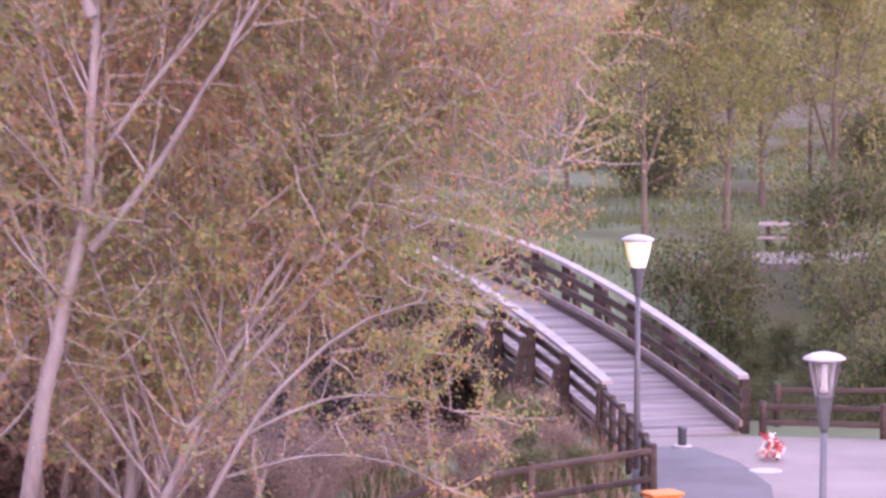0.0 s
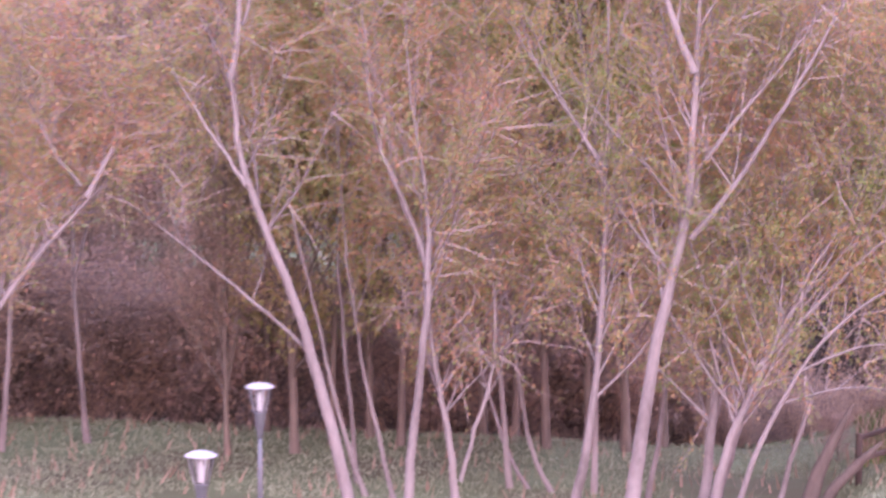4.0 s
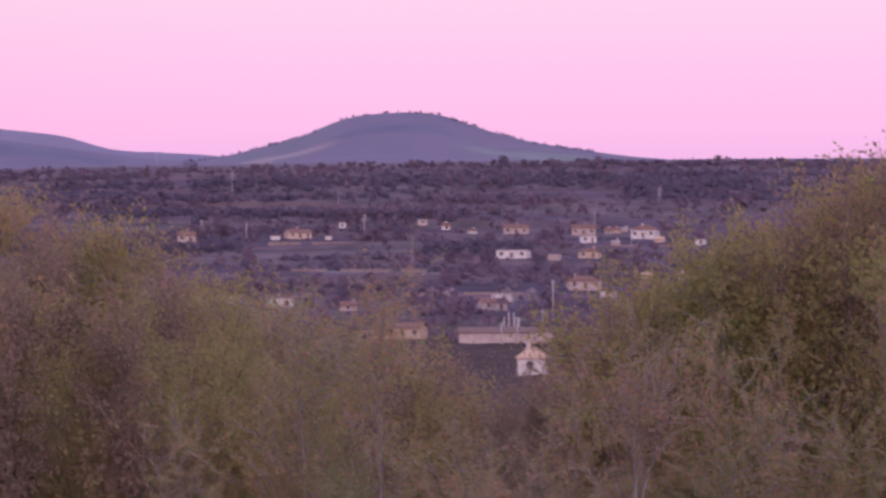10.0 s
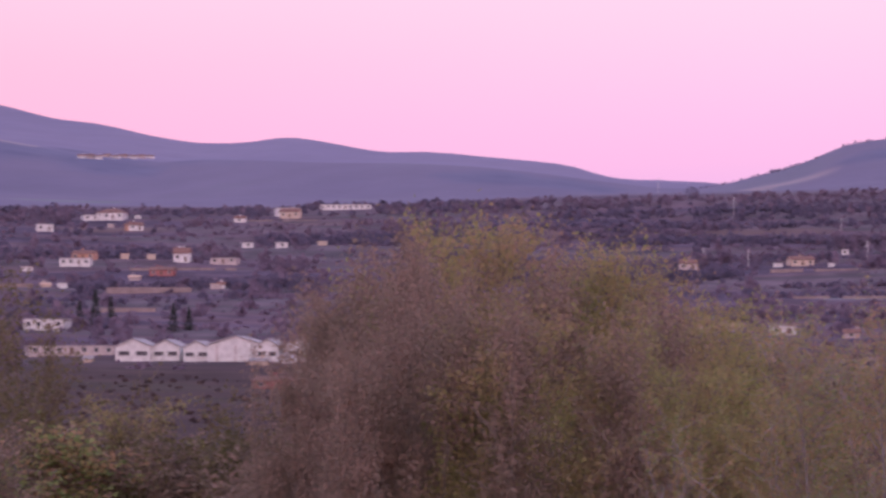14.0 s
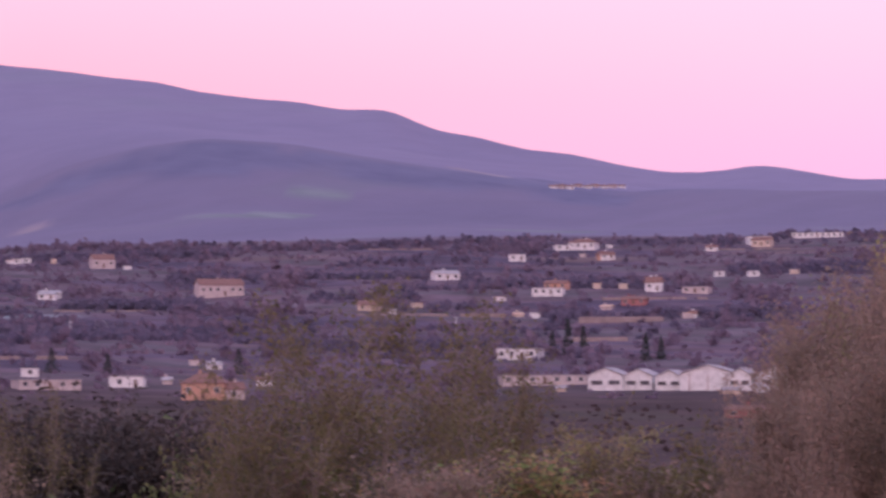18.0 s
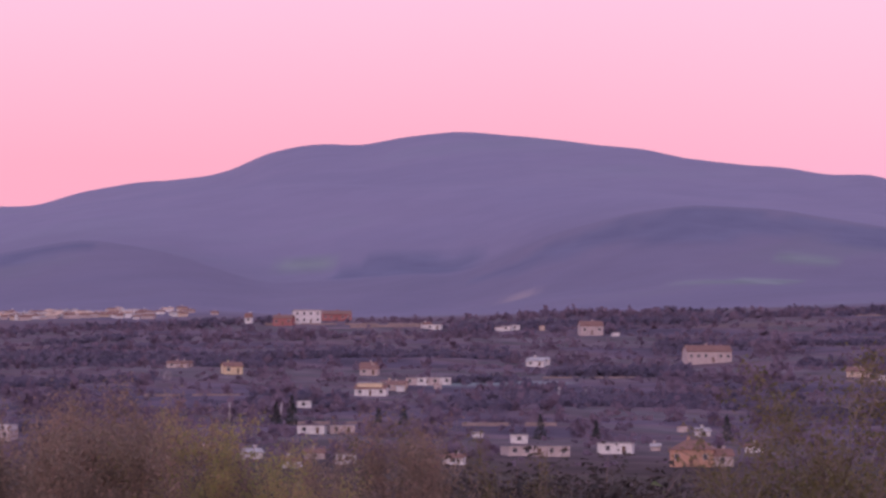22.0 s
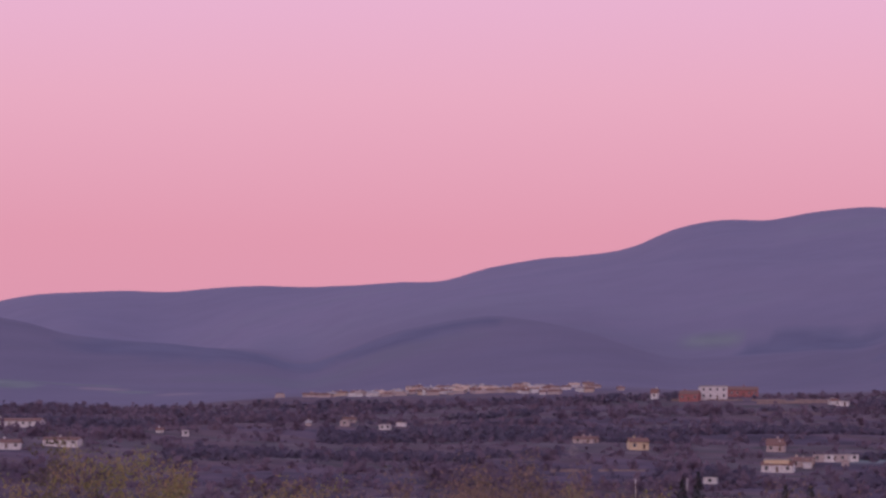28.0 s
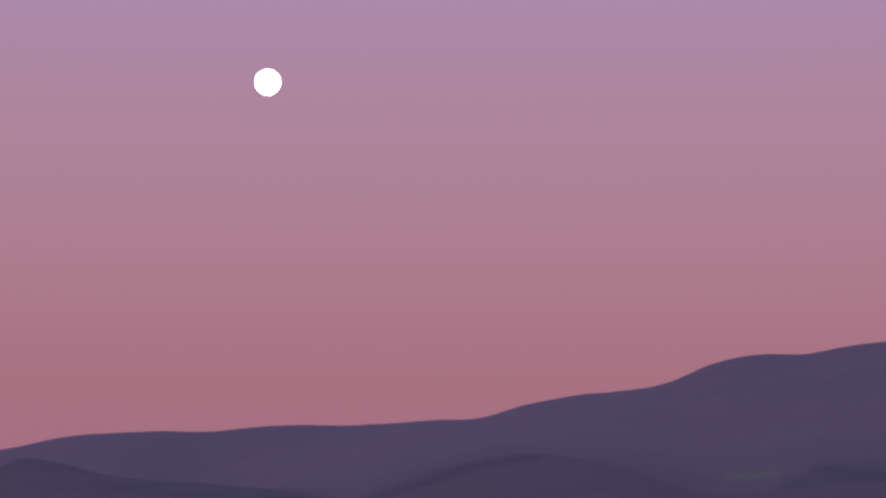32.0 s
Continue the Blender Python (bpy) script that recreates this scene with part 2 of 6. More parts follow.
M_LEAF_OLIVE = mat("young_olive_leaf", ((0.265, 0.33, 0.12), (0.35, 0.375, 0.145), (0.46, 0.365, 0.167), (0.53, 0.30, 0.18)), 0.45, 0.6, random_mix=0.8, island=True, through_light=0.55)
M_LEAF_WILLOW = mat("brown_olive_leaf", ((0.265, 0.28, 0.10), (0.345, 0.325, 0.125), (0.415, 0.32, 0.155), (0.45, 0.29, 0.175)), 0.25, 0.6, random_mix=0.35, island=True, through_light=0.55)
M_LEAF_GOLD = mat("golden_green_leaf", ((0.185, 0.205, 0.075), (0.29, 0.29, 0.11), (0.385, 0.34, 0.145)), 0.5, 0.6, random_mix=0.6, island=True, through_light=0.5)
M_LEAF_YELLOW = mat("yellow_green_leaf", ((0.112, 0.104, 0.045), (0.172, 0.144, 0.061), (0.224, 0.172, 0.082)), 0.5, 0.6, random_mix=0.6, island=True, through_light=0.45)
M_LEAF_BROWN = mat("red_brown_bud", ((0.235, 0.18, 0.135), (0.31, 0.225, 0.17), (0.375, 0.24, 0.19)), 0.5, 0.7, random_mix=0.5, island=True, through_light=0.45)
M_LEAF_THICKET = mat("dark_brown_bud", ((0.24, 0.18, 0.17), (0.35, 0.25, 0.215), (0.46, 0.31, 0.23)), 0.4, 0.7, random_mix=0.6, island=True, through_light=0.45)
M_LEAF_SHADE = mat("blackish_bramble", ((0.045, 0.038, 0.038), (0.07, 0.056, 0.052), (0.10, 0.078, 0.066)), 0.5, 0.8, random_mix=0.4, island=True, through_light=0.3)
M_LEAF_DARK = mat("dark_evergreen_leaf", ((0.055, 0.068, 0.03), (0.105, 0.125, 0.05), (0.19, 0.19, 0.08)), 0.6, 0.6, random_mix=0.75, island=True, through_light=0.45)
M_TIMBER = mat("dark_stained_timber", ((0.026, 0.017, 0.016), (0.058, 0.038, 0.034), (0.095, 0.066, 0.058)), 1.6, 0.75, bump=0.5, stretch=(1, 1, 6), random_mix=0.25)
M_RAILTOP = mat("weathered_handrail", ((0.24, 0.205, 0.215), (0.40, 0.345, 0.36)), 2.0, 0.55, bump=0.4, random_mix=0.2)
M_DECK = mat("weathered_deck_board", ((0.13, 0.102, 0.11), (0.225, 0.18, 0.192), (0.29, 0.24, 0.255)), 1.4, 0.75, bump=0.4, stretch=(0.4, 4, 1), random_mix=0.5)
M_PATH = mat("pale_concrete_path", ((0.18, 0.145, 0.142), (0.285, 0.232, 0.225)), 0.6, 0.85, bump=0.3, fine=14)
M_ASPHALT = mat("worn_asphalt_patch", ((0.10, 0.09, 0.10), (0.165, 0.148, 0.162)), 0.9, 0.85, bump=0.3, fine=20)
M_LAMPMETAL = mat("grey_lamp_metal", ((0.10, 0.10, 0.12), (0.15, 0.15, 0.17)), 5.0, 0.5, 0.3)
M_CAP = mat("pale_lamp_cap", ((0.34, 0.33, 0.38), (0.46, 0.44, 0.50)), 5.0, 0.4, 0.2)
M_CONCRETE = mat("concrete_grey", ((0.32, 0.29, 0.28), (0.44, 0.40, 0.39)), 1.5, 0.9, bump=0.3)
M_RIVER = mat("dark_river_water", ((0.02, 0.017, 0.016), (0.04, 0.033, 0.03)), 0.5, 0.7, bump=0.6, spec=0.02)
M_GRASS = mat("meadow_grass_blade", ((0.05, 0.085, 0.03), (0.11, 0.14, 0.05), (0.22, 0.19, 0.09)), 0.25, 0.8, random_mix=0.4, island=True)


def plain(name, col, rough=0.7, metal=0.0, emit=None, power=0.0):
    m = bpy.data.materials.new(name)
    m.use_nodes = True
    b = m.node_tree.nodes["Principled BSDF"]
    b.inputs["Base Color"].default_value, b.inputs["Roughness"].default_value, b.inputs["Metallic"].default_value = (*col, 1), rough, metal
    if emit:
        b.inputs["Emission Color"].default_value, b.inputs["Emission Strength"].default_value = (*emit, 1), power
    return m


def glass(name, milk=0.2):
    """Slightly milky lantern glass: clear, diffusing and glossy at once."""
    m = bpy.data.materials.new(name)
    m.use_nodes = True
    n, l = m.node_tree.nodes, m.node_tree.links
    out, tr, df, gl = n["Material Output"], n.new("ShaderNodeBsdfTransparent"), n.new("ShaderNodeBsdfTranslucent"), n.new("ShaderNodeBsdfGlossy")
    mix, mix2, fr = n.new("ShaderNodeMixShader"), n.new("ShaderNodeMixShader"), n.new("ShaderNodeFresnel")
    df.inputs[0].default_value, gl.inputs["Roughness"].default_value, fr.inputs[0].default_value = (0.85, 0.85, 0.88, 1), 0.08, 1.45
    mix.inputs[0].default_value = milk
    l.new(tr.outputs[0], mix.inputs[1])
    l.new(df.outputs[0], mix.inputs[2])
    l.new(fr.outputs[0], mix2.inputs[0])
    l.new(mix.outputs[0], mix2.inputs[1])
    l.new(gl.outputs[0], mix2.inputs[2])
    l.new(mix2.outputs[0], out.inputs[0])
    return m


M_GLASS = glass("lamp_glass")
M_LIT = plain("lit_lamp_diffuser", (0.9, 0.8, 0.7), 0.5, emit=(1.0, 0.66, 0.34), power=0.8)


def land_material():
    """Meadow, river bank, ploughed soil, scrub and far woodland, told apart by where they lie; distance haze is mixed
    into the woodland colours.
    """
    m = bpy.data.materials.new("land_cover_and_haze")
    m.use_nodes = True
    n, l = m.node_tree.nodes, m.node_tree.links
    b = n["Principled BSDF"]
    b.inputs["Roughness"].default_value, b.inputs["Specular IOR Level"].default_value = 0.95, 0.1
    geo = n.new("ShaderNodeNewGeometry")
    ln = n.new("ShaderNodeVectorMath")
    ln.operation = "LENGTH"
    l.new(geo.outputs["Position"], ln.inputs[0])

    def noisy(scale, detail, colours, lo=0.35, hi=0.65, stretch=None):
        t = n.new("ShaderNodeTexNoise")
        t.inputs["Scale"].default_value, t.inputs["Detail"].default_value = scale, detail
        if stretch:
            mp = n.new("ShaderNodeMapping")
            mp.inputs["Scale"].default_value = stretch
            mp.inputs["Rotation"].default_value = (0, 0, radians(-25))
            l.new(geo.outputs["Position"], mp.inputs[0])
            l.new(mp.outputs[0], t.inputs["Vector"])
        else:
            l.new(geo.outputs["Position"], t.inputs["Vector"])
        r = n.new("ShaderNodeValToRGB")
        while len(r.color_ramp.elements) < len(colours):
            r.color_ramp.elements.new(0.5)
        for i, (e, c) in enumerate(zip(r.color_ramp.elements, colours)):
            e.position, e.color = lo + (hi - lo) * i / (len(colours) - 1), (*c, 1)
        l.new(t.outputs["Fac"], r.inputs[0])
        return r.outputs[0]

    def blend(fac, a, c):
        x = n.new("ShaderNodeMix")
        x.data_type = "RGBA"
        l.new(fac, x.inputs[0])
        l.new(a, x.inputs[6])
        l.new(c, x.inputs[7])
        return x.outputs[2]

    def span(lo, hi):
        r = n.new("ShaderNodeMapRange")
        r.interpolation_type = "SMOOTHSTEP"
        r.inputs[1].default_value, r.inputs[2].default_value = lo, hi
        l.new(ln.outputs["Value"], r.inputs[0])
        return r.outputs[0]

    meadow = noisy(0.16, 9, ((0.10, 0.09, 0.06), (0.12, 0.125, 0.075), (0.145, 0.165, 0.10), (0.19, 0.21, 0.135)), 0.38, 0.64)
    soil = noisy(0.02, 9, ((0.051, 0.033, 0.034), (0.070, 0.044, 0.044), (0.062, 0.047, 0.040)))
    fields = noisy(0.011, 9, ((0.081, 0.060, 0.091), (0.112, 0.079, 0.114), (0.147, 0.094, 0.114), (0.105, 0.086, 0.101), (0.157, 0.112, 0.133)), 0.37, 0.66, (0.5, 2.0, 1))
    # blue-violet distance haze painted into both wood colours, less on the nearer spurs
    hazed_spurs = noisy(0.006, 12, ((0.169, 0.147, 0.217), (0.180, 0.155, 0.226), (0.190, 0.162, 0.232), (0.182, 0.167, 0.224)), 0.34, 0.68, (1.0, 0.4, 1.5))
    hazed_ridges = noisy(0.004, 12, ((0.215, 0.187, 0.275), (0.223, 0.193, 0.283), (0.233, 0.200, 0.289), (0.229, 0.207, 0.285)), 0.32, 0.70, (1.0, 0.35, 1.5))
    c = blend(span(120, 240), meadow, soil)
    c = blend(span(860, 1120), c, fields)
    c = blend(span(2150, 2500), c, hazed_spurs)
    c = blend(span(3180, 3750), c, hazed_ridges)
    # heath and scrub: fine mottling of the slope
    t = n.new("ShaderNodeTexNoise")
    t.inputs["Scale"].default_value, t.inputs["Detail"].default_value = 0.06, 6
    l.new(geo.outputs["Position"], t.inputs["Vector"])
    r = n.new("ShaderNodeMapRange")
    r.inputs[1].default_value, r.inputs[2].default_value, r.inputs[3].default_value, r.inputs[4].default_value = 0.38, 0.64, 0.74, 1.2
    l.new(t.outputs["Fac"], r.inputs[0])
    v = n.new("ShaderNodeVectorMath")
    v.operation = "SCALE"
    l.new(c, v.inputs[0])
    l.new(r.outputs[0], v.inputs[3])
    c = blend(span(250, 700), c, blend(span(1900, 2300), v.outputs[0], c))
    # tree crowns: fine mottling of the far woodland
    t = n.new("ShaderNodeTexNoise")
    mp = n.new("ShaderNodeMapping")
    mp.inputs["Rotation"].default_value, mp.inputs["Scale"].default_value = (0, 0, radians(-25)), (1.0, 0.3, 1.5)
    l.new(geo.outputs["Position"], mp.inputs[0])
    l.new(mp.outputs[0], t.inputs["Vector"])
    t.inputs["Scale"].default_value, t.inputs["Detail"].default_value = 0.03, 8
    r = n.new("ShaderNodeMapRange")
    r.inputs[1].default_value, r.inputs[2].default_value, r.inputs[3].default_value, r.inputs[4].default_value = 0.36, 0.64, 0.972, 1.028
    l.new(t.outputs["Fac"], r.inputs[0])
    v = n.new("ShaderNodeVectorMath")
    v.operation = "SCALE"
    l.new(c, v.inputs[0])
    l.new(r.outputs[0], v.inputs[3])
    c = blend(span(1500, 2400), c, v.outputs[0])
    # pine plantations with haze blue in their colour, pastures and bare red soil, each where it lies
    for layer, colours in (("hazed_pinewood", ((0.135, 0.13, 0.205), (0.165, 0.156, 0.235))), ("pasture", ((0.17, 0.185, 0.20), (0.23, 0.245, 0.255))), ("red_soil", ((0.13, 0.082, 0.085), (0.19, 0.125, 0.125))), ("dry_grass", ((0.26, 0.205, 0.235), (0.34, 0.27, 0.29)))):
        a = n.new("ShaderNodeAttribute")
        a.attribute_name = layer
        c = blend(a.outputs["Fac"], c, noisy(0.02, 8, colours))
    l.new(c, b.inputs["Base Color"])
    t = n.new("ShaderNodeTexNoise")
    t.inputs["Scale"].default_value, t.inputs["Detail"].default_value = 0.05, 10
    l.new(geo.outputs["Position"], t.inputs["Vector"])
    bp = n.new("ShaderNodeBump")
    bp.inputs["Strength"].default_value, bp.inputs["Distance"].default_value = 0.5, 1.5
    l.new(t.outputs["Fac"], bp.inputs["Height"])
    l.new(bp.outputs[0], b.inputs["Normal"])
    return m


# ---- mesh helpers ----
def mesh_of(name, verts, faces, material, smooth=False):
    me = bpy.data.meshes.new(name)
    me.from_pydata(verts, [], faces)
    if material:
        me.materials.append(material)
    if smooth:
        me.shade_smooth()
    return me


def link(name, me, parent=None, m=None, label=""):
    ob = new(name, me)
    if parent:
        ob.parent = parent
    if m is not None:
        ob.matrix_basis = m
    if label:
        ob["label"] = label
    return ob


def part(name, bm, material, parent, label=""):
    me = bpy.data.meshes.new(name)
    bm.to_mesh(me)
    bm.free()
    if material:
        me.materials.append(material)
    return link(name, me, parent, None, label)


def empty(name, m, label, category, group="", kind=""):
    ob = new(name)
    ob.matrix_basis = m
    return tagged(ob, label, category, group, kind)


def box(bm, cx, cy, cz, sx, sy, sz, bevel=0.0, turn=None):
    r = bmesh.ops.create_cube(bm, size=1.0)
    m = Matrix.Translation((cx, cy, cz)) @ (turn or Matrix()) @ Matrix.Diagonal((sx, sy, sz, 1))
    bmesh.ops.transform(bm, matrix=m, verts=r["verts"])
    if bevel:
        es = list({e for v in r["verts"] for e in v.link_edges})
        bmesh.ops.bevel(bm, geom=es, offset=bevel, segments=1, affect="EDGES")
    return bm


def beam(bm, a, b, w, h, bevel=0.0):
    """A timber of width w and height h from a to b."""
    a, b = Vector(a), Vector(b)
    d = b - a
    q = d.to_track_quat("Y", "Z").to_matrix().to_4x4()
    c = (a + b) / 2
    return box(bm, c.x, c.y, c.z, w, d.length, h, bevel, q)


def lathe(bm, profile, sides=20, cx=0, cy=0, cz=0, cap=True):
    """Turned body from (radius, height) pairs."""
    rings = []
    for r, z in profile:
        rings.append([bm.verts.new((cx + r * math.cos(2 * math.pi * k / sides), cy + r * math.sin(2 * math.pi * k / sides), cz + z)) for k in range(sides)])
    for a, b in zip(rings, rings[1:]):
        for k in range(sides):
            f = bm.faces.new((a[k], a[(k + 1) % sides], b[(k + 1) % sides], b[k]))
            f.smooth = True
    if cap:
        bm.faces.new(rings[-1])
        bm.faces.new(rings[0][::-1])
    return bm


# patches of land cover: bearing, distance, half widths in degrees and metres
COVER = {
    # pine patches on the near spurs also stand in for thinner haze there
    "hazed_pinewood": ((31.4, 3125, 2.4, 75), (33.3, 3100, 1.6, 45), (28.6, 3140, 2.4, 60), (25.6, 3350, 2.6, 260), (36.0, 3440, 1.3, 90), (42.3, 3170, 1.4, 40), (43.5, 3185, 1.2, 60), (46.0, 3180, 2.0, 60), (46.6, 3120, 1.6, 60), (45.4, 3140, 1.0, 40), (12.7, 3070, 1.1, 40), (18.6, 3090, 1.4, 60)),
    "pasture": ((31.0, 2812, 1.0, 22), (30.3, 2842, 0.5, 14), (29.6, 2985, 0.5, 18), (28.9, 3004, 0.45, 10), (10.2, 2990, 1.3, 34), (37.7, 3495, 0.6, 25), (26.0, 2700, 1.0, 20), (16.0, 2900, 1.5, 20), (20.5, 2800, 1.2, 18), (34.6, 1410, 1.2, 12), (32.0, 1500, 1.0, 10), (12.5, 1330, 2.0, 12), (40.0, 1640, 1.2, 10), (49.3, 2740, 0.7, 80), (47.9, 2800, 0.8, 26), (47.0, 2690, 0.6, 16)),
    "red_soil": ((30.0, 1895, 1.2, 20), (28.0, 1975, 0.8, 12), (17.2, 1752, 2.4, 20), (15.0, 1760, 1.2, 14), (13.0, 1588, 1.1, 9), (14.3, 1580, 0.9, 8), (36.4, 1830, 0.8, 12), (41.8, 1760, 0.7, 8), (38.5, 1700, 0.6, 8), (25.5, 1850, 1.1, 14), (22.0, 1900, 1.5, 12), (46.5, 1650, 1.4, 10), (10.0, 1760, 1.0, 10), (6.0, 1820, 1.4, 12)),
    "dry_grass": ((14.7, 3025, 0.9, 34), (13.95, 3085, 0.7, 12), (15.3, 2990, 0.7, 20), (27.0, 3600, 0.5, 20), (34.4, 2925, 0.8, 14), (47.4, 2745, 0.7, 12), (46.3, 2660, 0.5, 10)),
}


def cover_share(layer, X, Y):
    """How far each place lies inside the layer's patches, with ragged edges."""
    az, r = np.degrees(np.arctan2(-X, Y)), np.hypot(X, Y)
    out = np.zeros(X.shape)
    for a, d, wa, wd in COVER[layer]:
        q = ((az - a) / wa) ** 2 + ((r - d) / wd) ** 2 + 0.45 * waves(X, Y, 110, 13) + 0.25 * waves(X, Y, 40, 14)
        out = np.maximum(out, np.clip((1.15 - q) / 0.5, 0, 1))
    return out


# ---- the ground: one sheet from the camera's foot to the mountain ridge ----
def build_ground():
    az = np.concatenate([np.arange(-180, -20, 4.0), np.arange(-20, -7, 0.8), np.arange(-7, 57, 0.15), np.arange(57, 75, 0.8), np.arange(75, 180, 4.0)])
    rr = np.concatenate([[0.0, 10, 25, 40, 55, 65], np.arange(70, 170, 1.5), np.geomspace(172, 900, 45), np.arange(915, 2150, 14.0), np.geomspace(2160, 4500, 60), [4560, 4650, 4800, 4950]])
    A, R = np.meshgrid(np.radians(az), rr, indexing="ij")
    X, Y = -R * np.sin(A), R * np.cos(A)
    Z = land(X, Y)
    na, nr = A.shape
    co = np.stack([X, Y, Z], -1).reshape(-1, 3)
    i, j = np.meshgrid(np.arange(na), np.arange(nr - 1), indexing="ij")
    i2 = (i + 1) % na
    q = np.stack([i * nr + j, i * nr + j + 1, i2 * nr + j + 1, i2 * nr + j], -1).reshape(-1, 4)
    me = bpy.data.meshes.new("ground")
    me.from_pydata(co.tolist(), [], q[:, ::-1].tolist())
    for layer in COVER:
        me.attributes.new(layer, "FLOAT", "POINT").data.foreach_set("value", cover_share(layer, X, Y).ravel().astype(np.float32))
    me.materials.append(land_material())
    me.shade_smooth()
    return tagged(new("ground", me), "meadow, terraced slopes and bare wooded mountains coloured with haze at dusk", "ground", kind="structure")


build_ground()
water_me = mesh_of("water", [(-90, 60, -1.6), (60, 60, -1.6), (60, 170, -1.6), (-90, 170, -1.6)], [(0, 1, 2, 3)], M_RIVER)
tagged(new("water", water_me), "dark narrow river below the footbridge", "river", kind="structure")


# ---- trees ----
def tube(vs, fs, pts, radii, sides):
    """Tapered limb through pts."""
    base = len(vs)
    k = len(pts)
    for i, (p, r) in enumerate(zip(pts, radii)):
        d = pts[min(i + 1, k - 1)] - pts[max(i - 1, 0)]
        d = d / (np.linalg.norm(d) + 1e-9)
        a = np.cross(d, (0.31, 0.95, 0.05))
        a = a / (np.linalg.norm(a) + 1e-9)
        b = np.cross(d, a)
        for s in range(sides):
            t = 2 * math.pi * s / sides
            vs.append(tuple(p + r * (a * math.cos(t) + b * math.sin(t))))
    for i in range(k - 1):
        for s in range(sides):
            s2 = (s + 1) % sides
            fs.append((base + i * sides + s, base + i * sides + s2, base + (i + 1) * sides + s2, base + (i + 1) * sides + s))
    fs.append(tuple(base + (k - 1) * sides + s for s in range(sides)))


def leaves_mesh(name, rng, centres, size, material, droop=0.7):
    """Small narrow leaves and catkins hanging round the twigs, one tapered triangle each."""
    n = len(centres)
    c = np.asarray(centres)
    ax = rng.normal(size=(n, 3))
    ax[:, 2] -= droop * 1.6
    ax /= np.linalg.norm(ax, axis=1)[:, None]
    side = np.cross(ax, rng.normal(size=(n, 3)))
    side /= np.linalg.norm(side, axis=1)[:, None] + 1e-9
    ln = size * rng.uniform(0.5, 1.7, (n, 1))
    wd = ln * rng.uniform(0.2, 0.4, (n, 1))
    v = np.stack([c - side * wd, c + side * wd, c + ax * ln], 1).reshape(-1, 3)
    me = bpy.data.meshes.new(name)
    me.vertices.add(n * 3)
    me.vertices.foreach_set("co", v.astype(np.float32).ravel())
    me.loops.add(n * 3)
    me.loops.foreach_set("vertex_index", np.arange(n * 3, dtype=np.int32))
    me.polygons.add(n)
    me.polygons.foreach_set("loop_start", np.arange(0, n * 3, 3, dtype=np.int32))
    me.update(calc_edges=True)
    me.materials.append(material)
    return me


def bend(rng, p0, d, length, steps, wander, up):
    pts, p, d = [np.array(p0, float)], np.array(p0, float), np.array(d, float)
    for _ in range(steps):
        d = d + rng.normal(size=3) * wander + np.array((0, 0, up))
        d /= np.linalg.norm(d)
        p = p + d * length / steps
        pts.append(p.copy())
    return pts


def along(pts, f):
    u = f * (len(pts) - 1)
    i = min(int(u), len(pts) - 2)
    t = u - i
    return pts[i] * (1 - t) + pts[i + 1] * t, (pts[i + 1] - pts[i]) / np.linalg.norm(pts[i + 1] - pts[i])


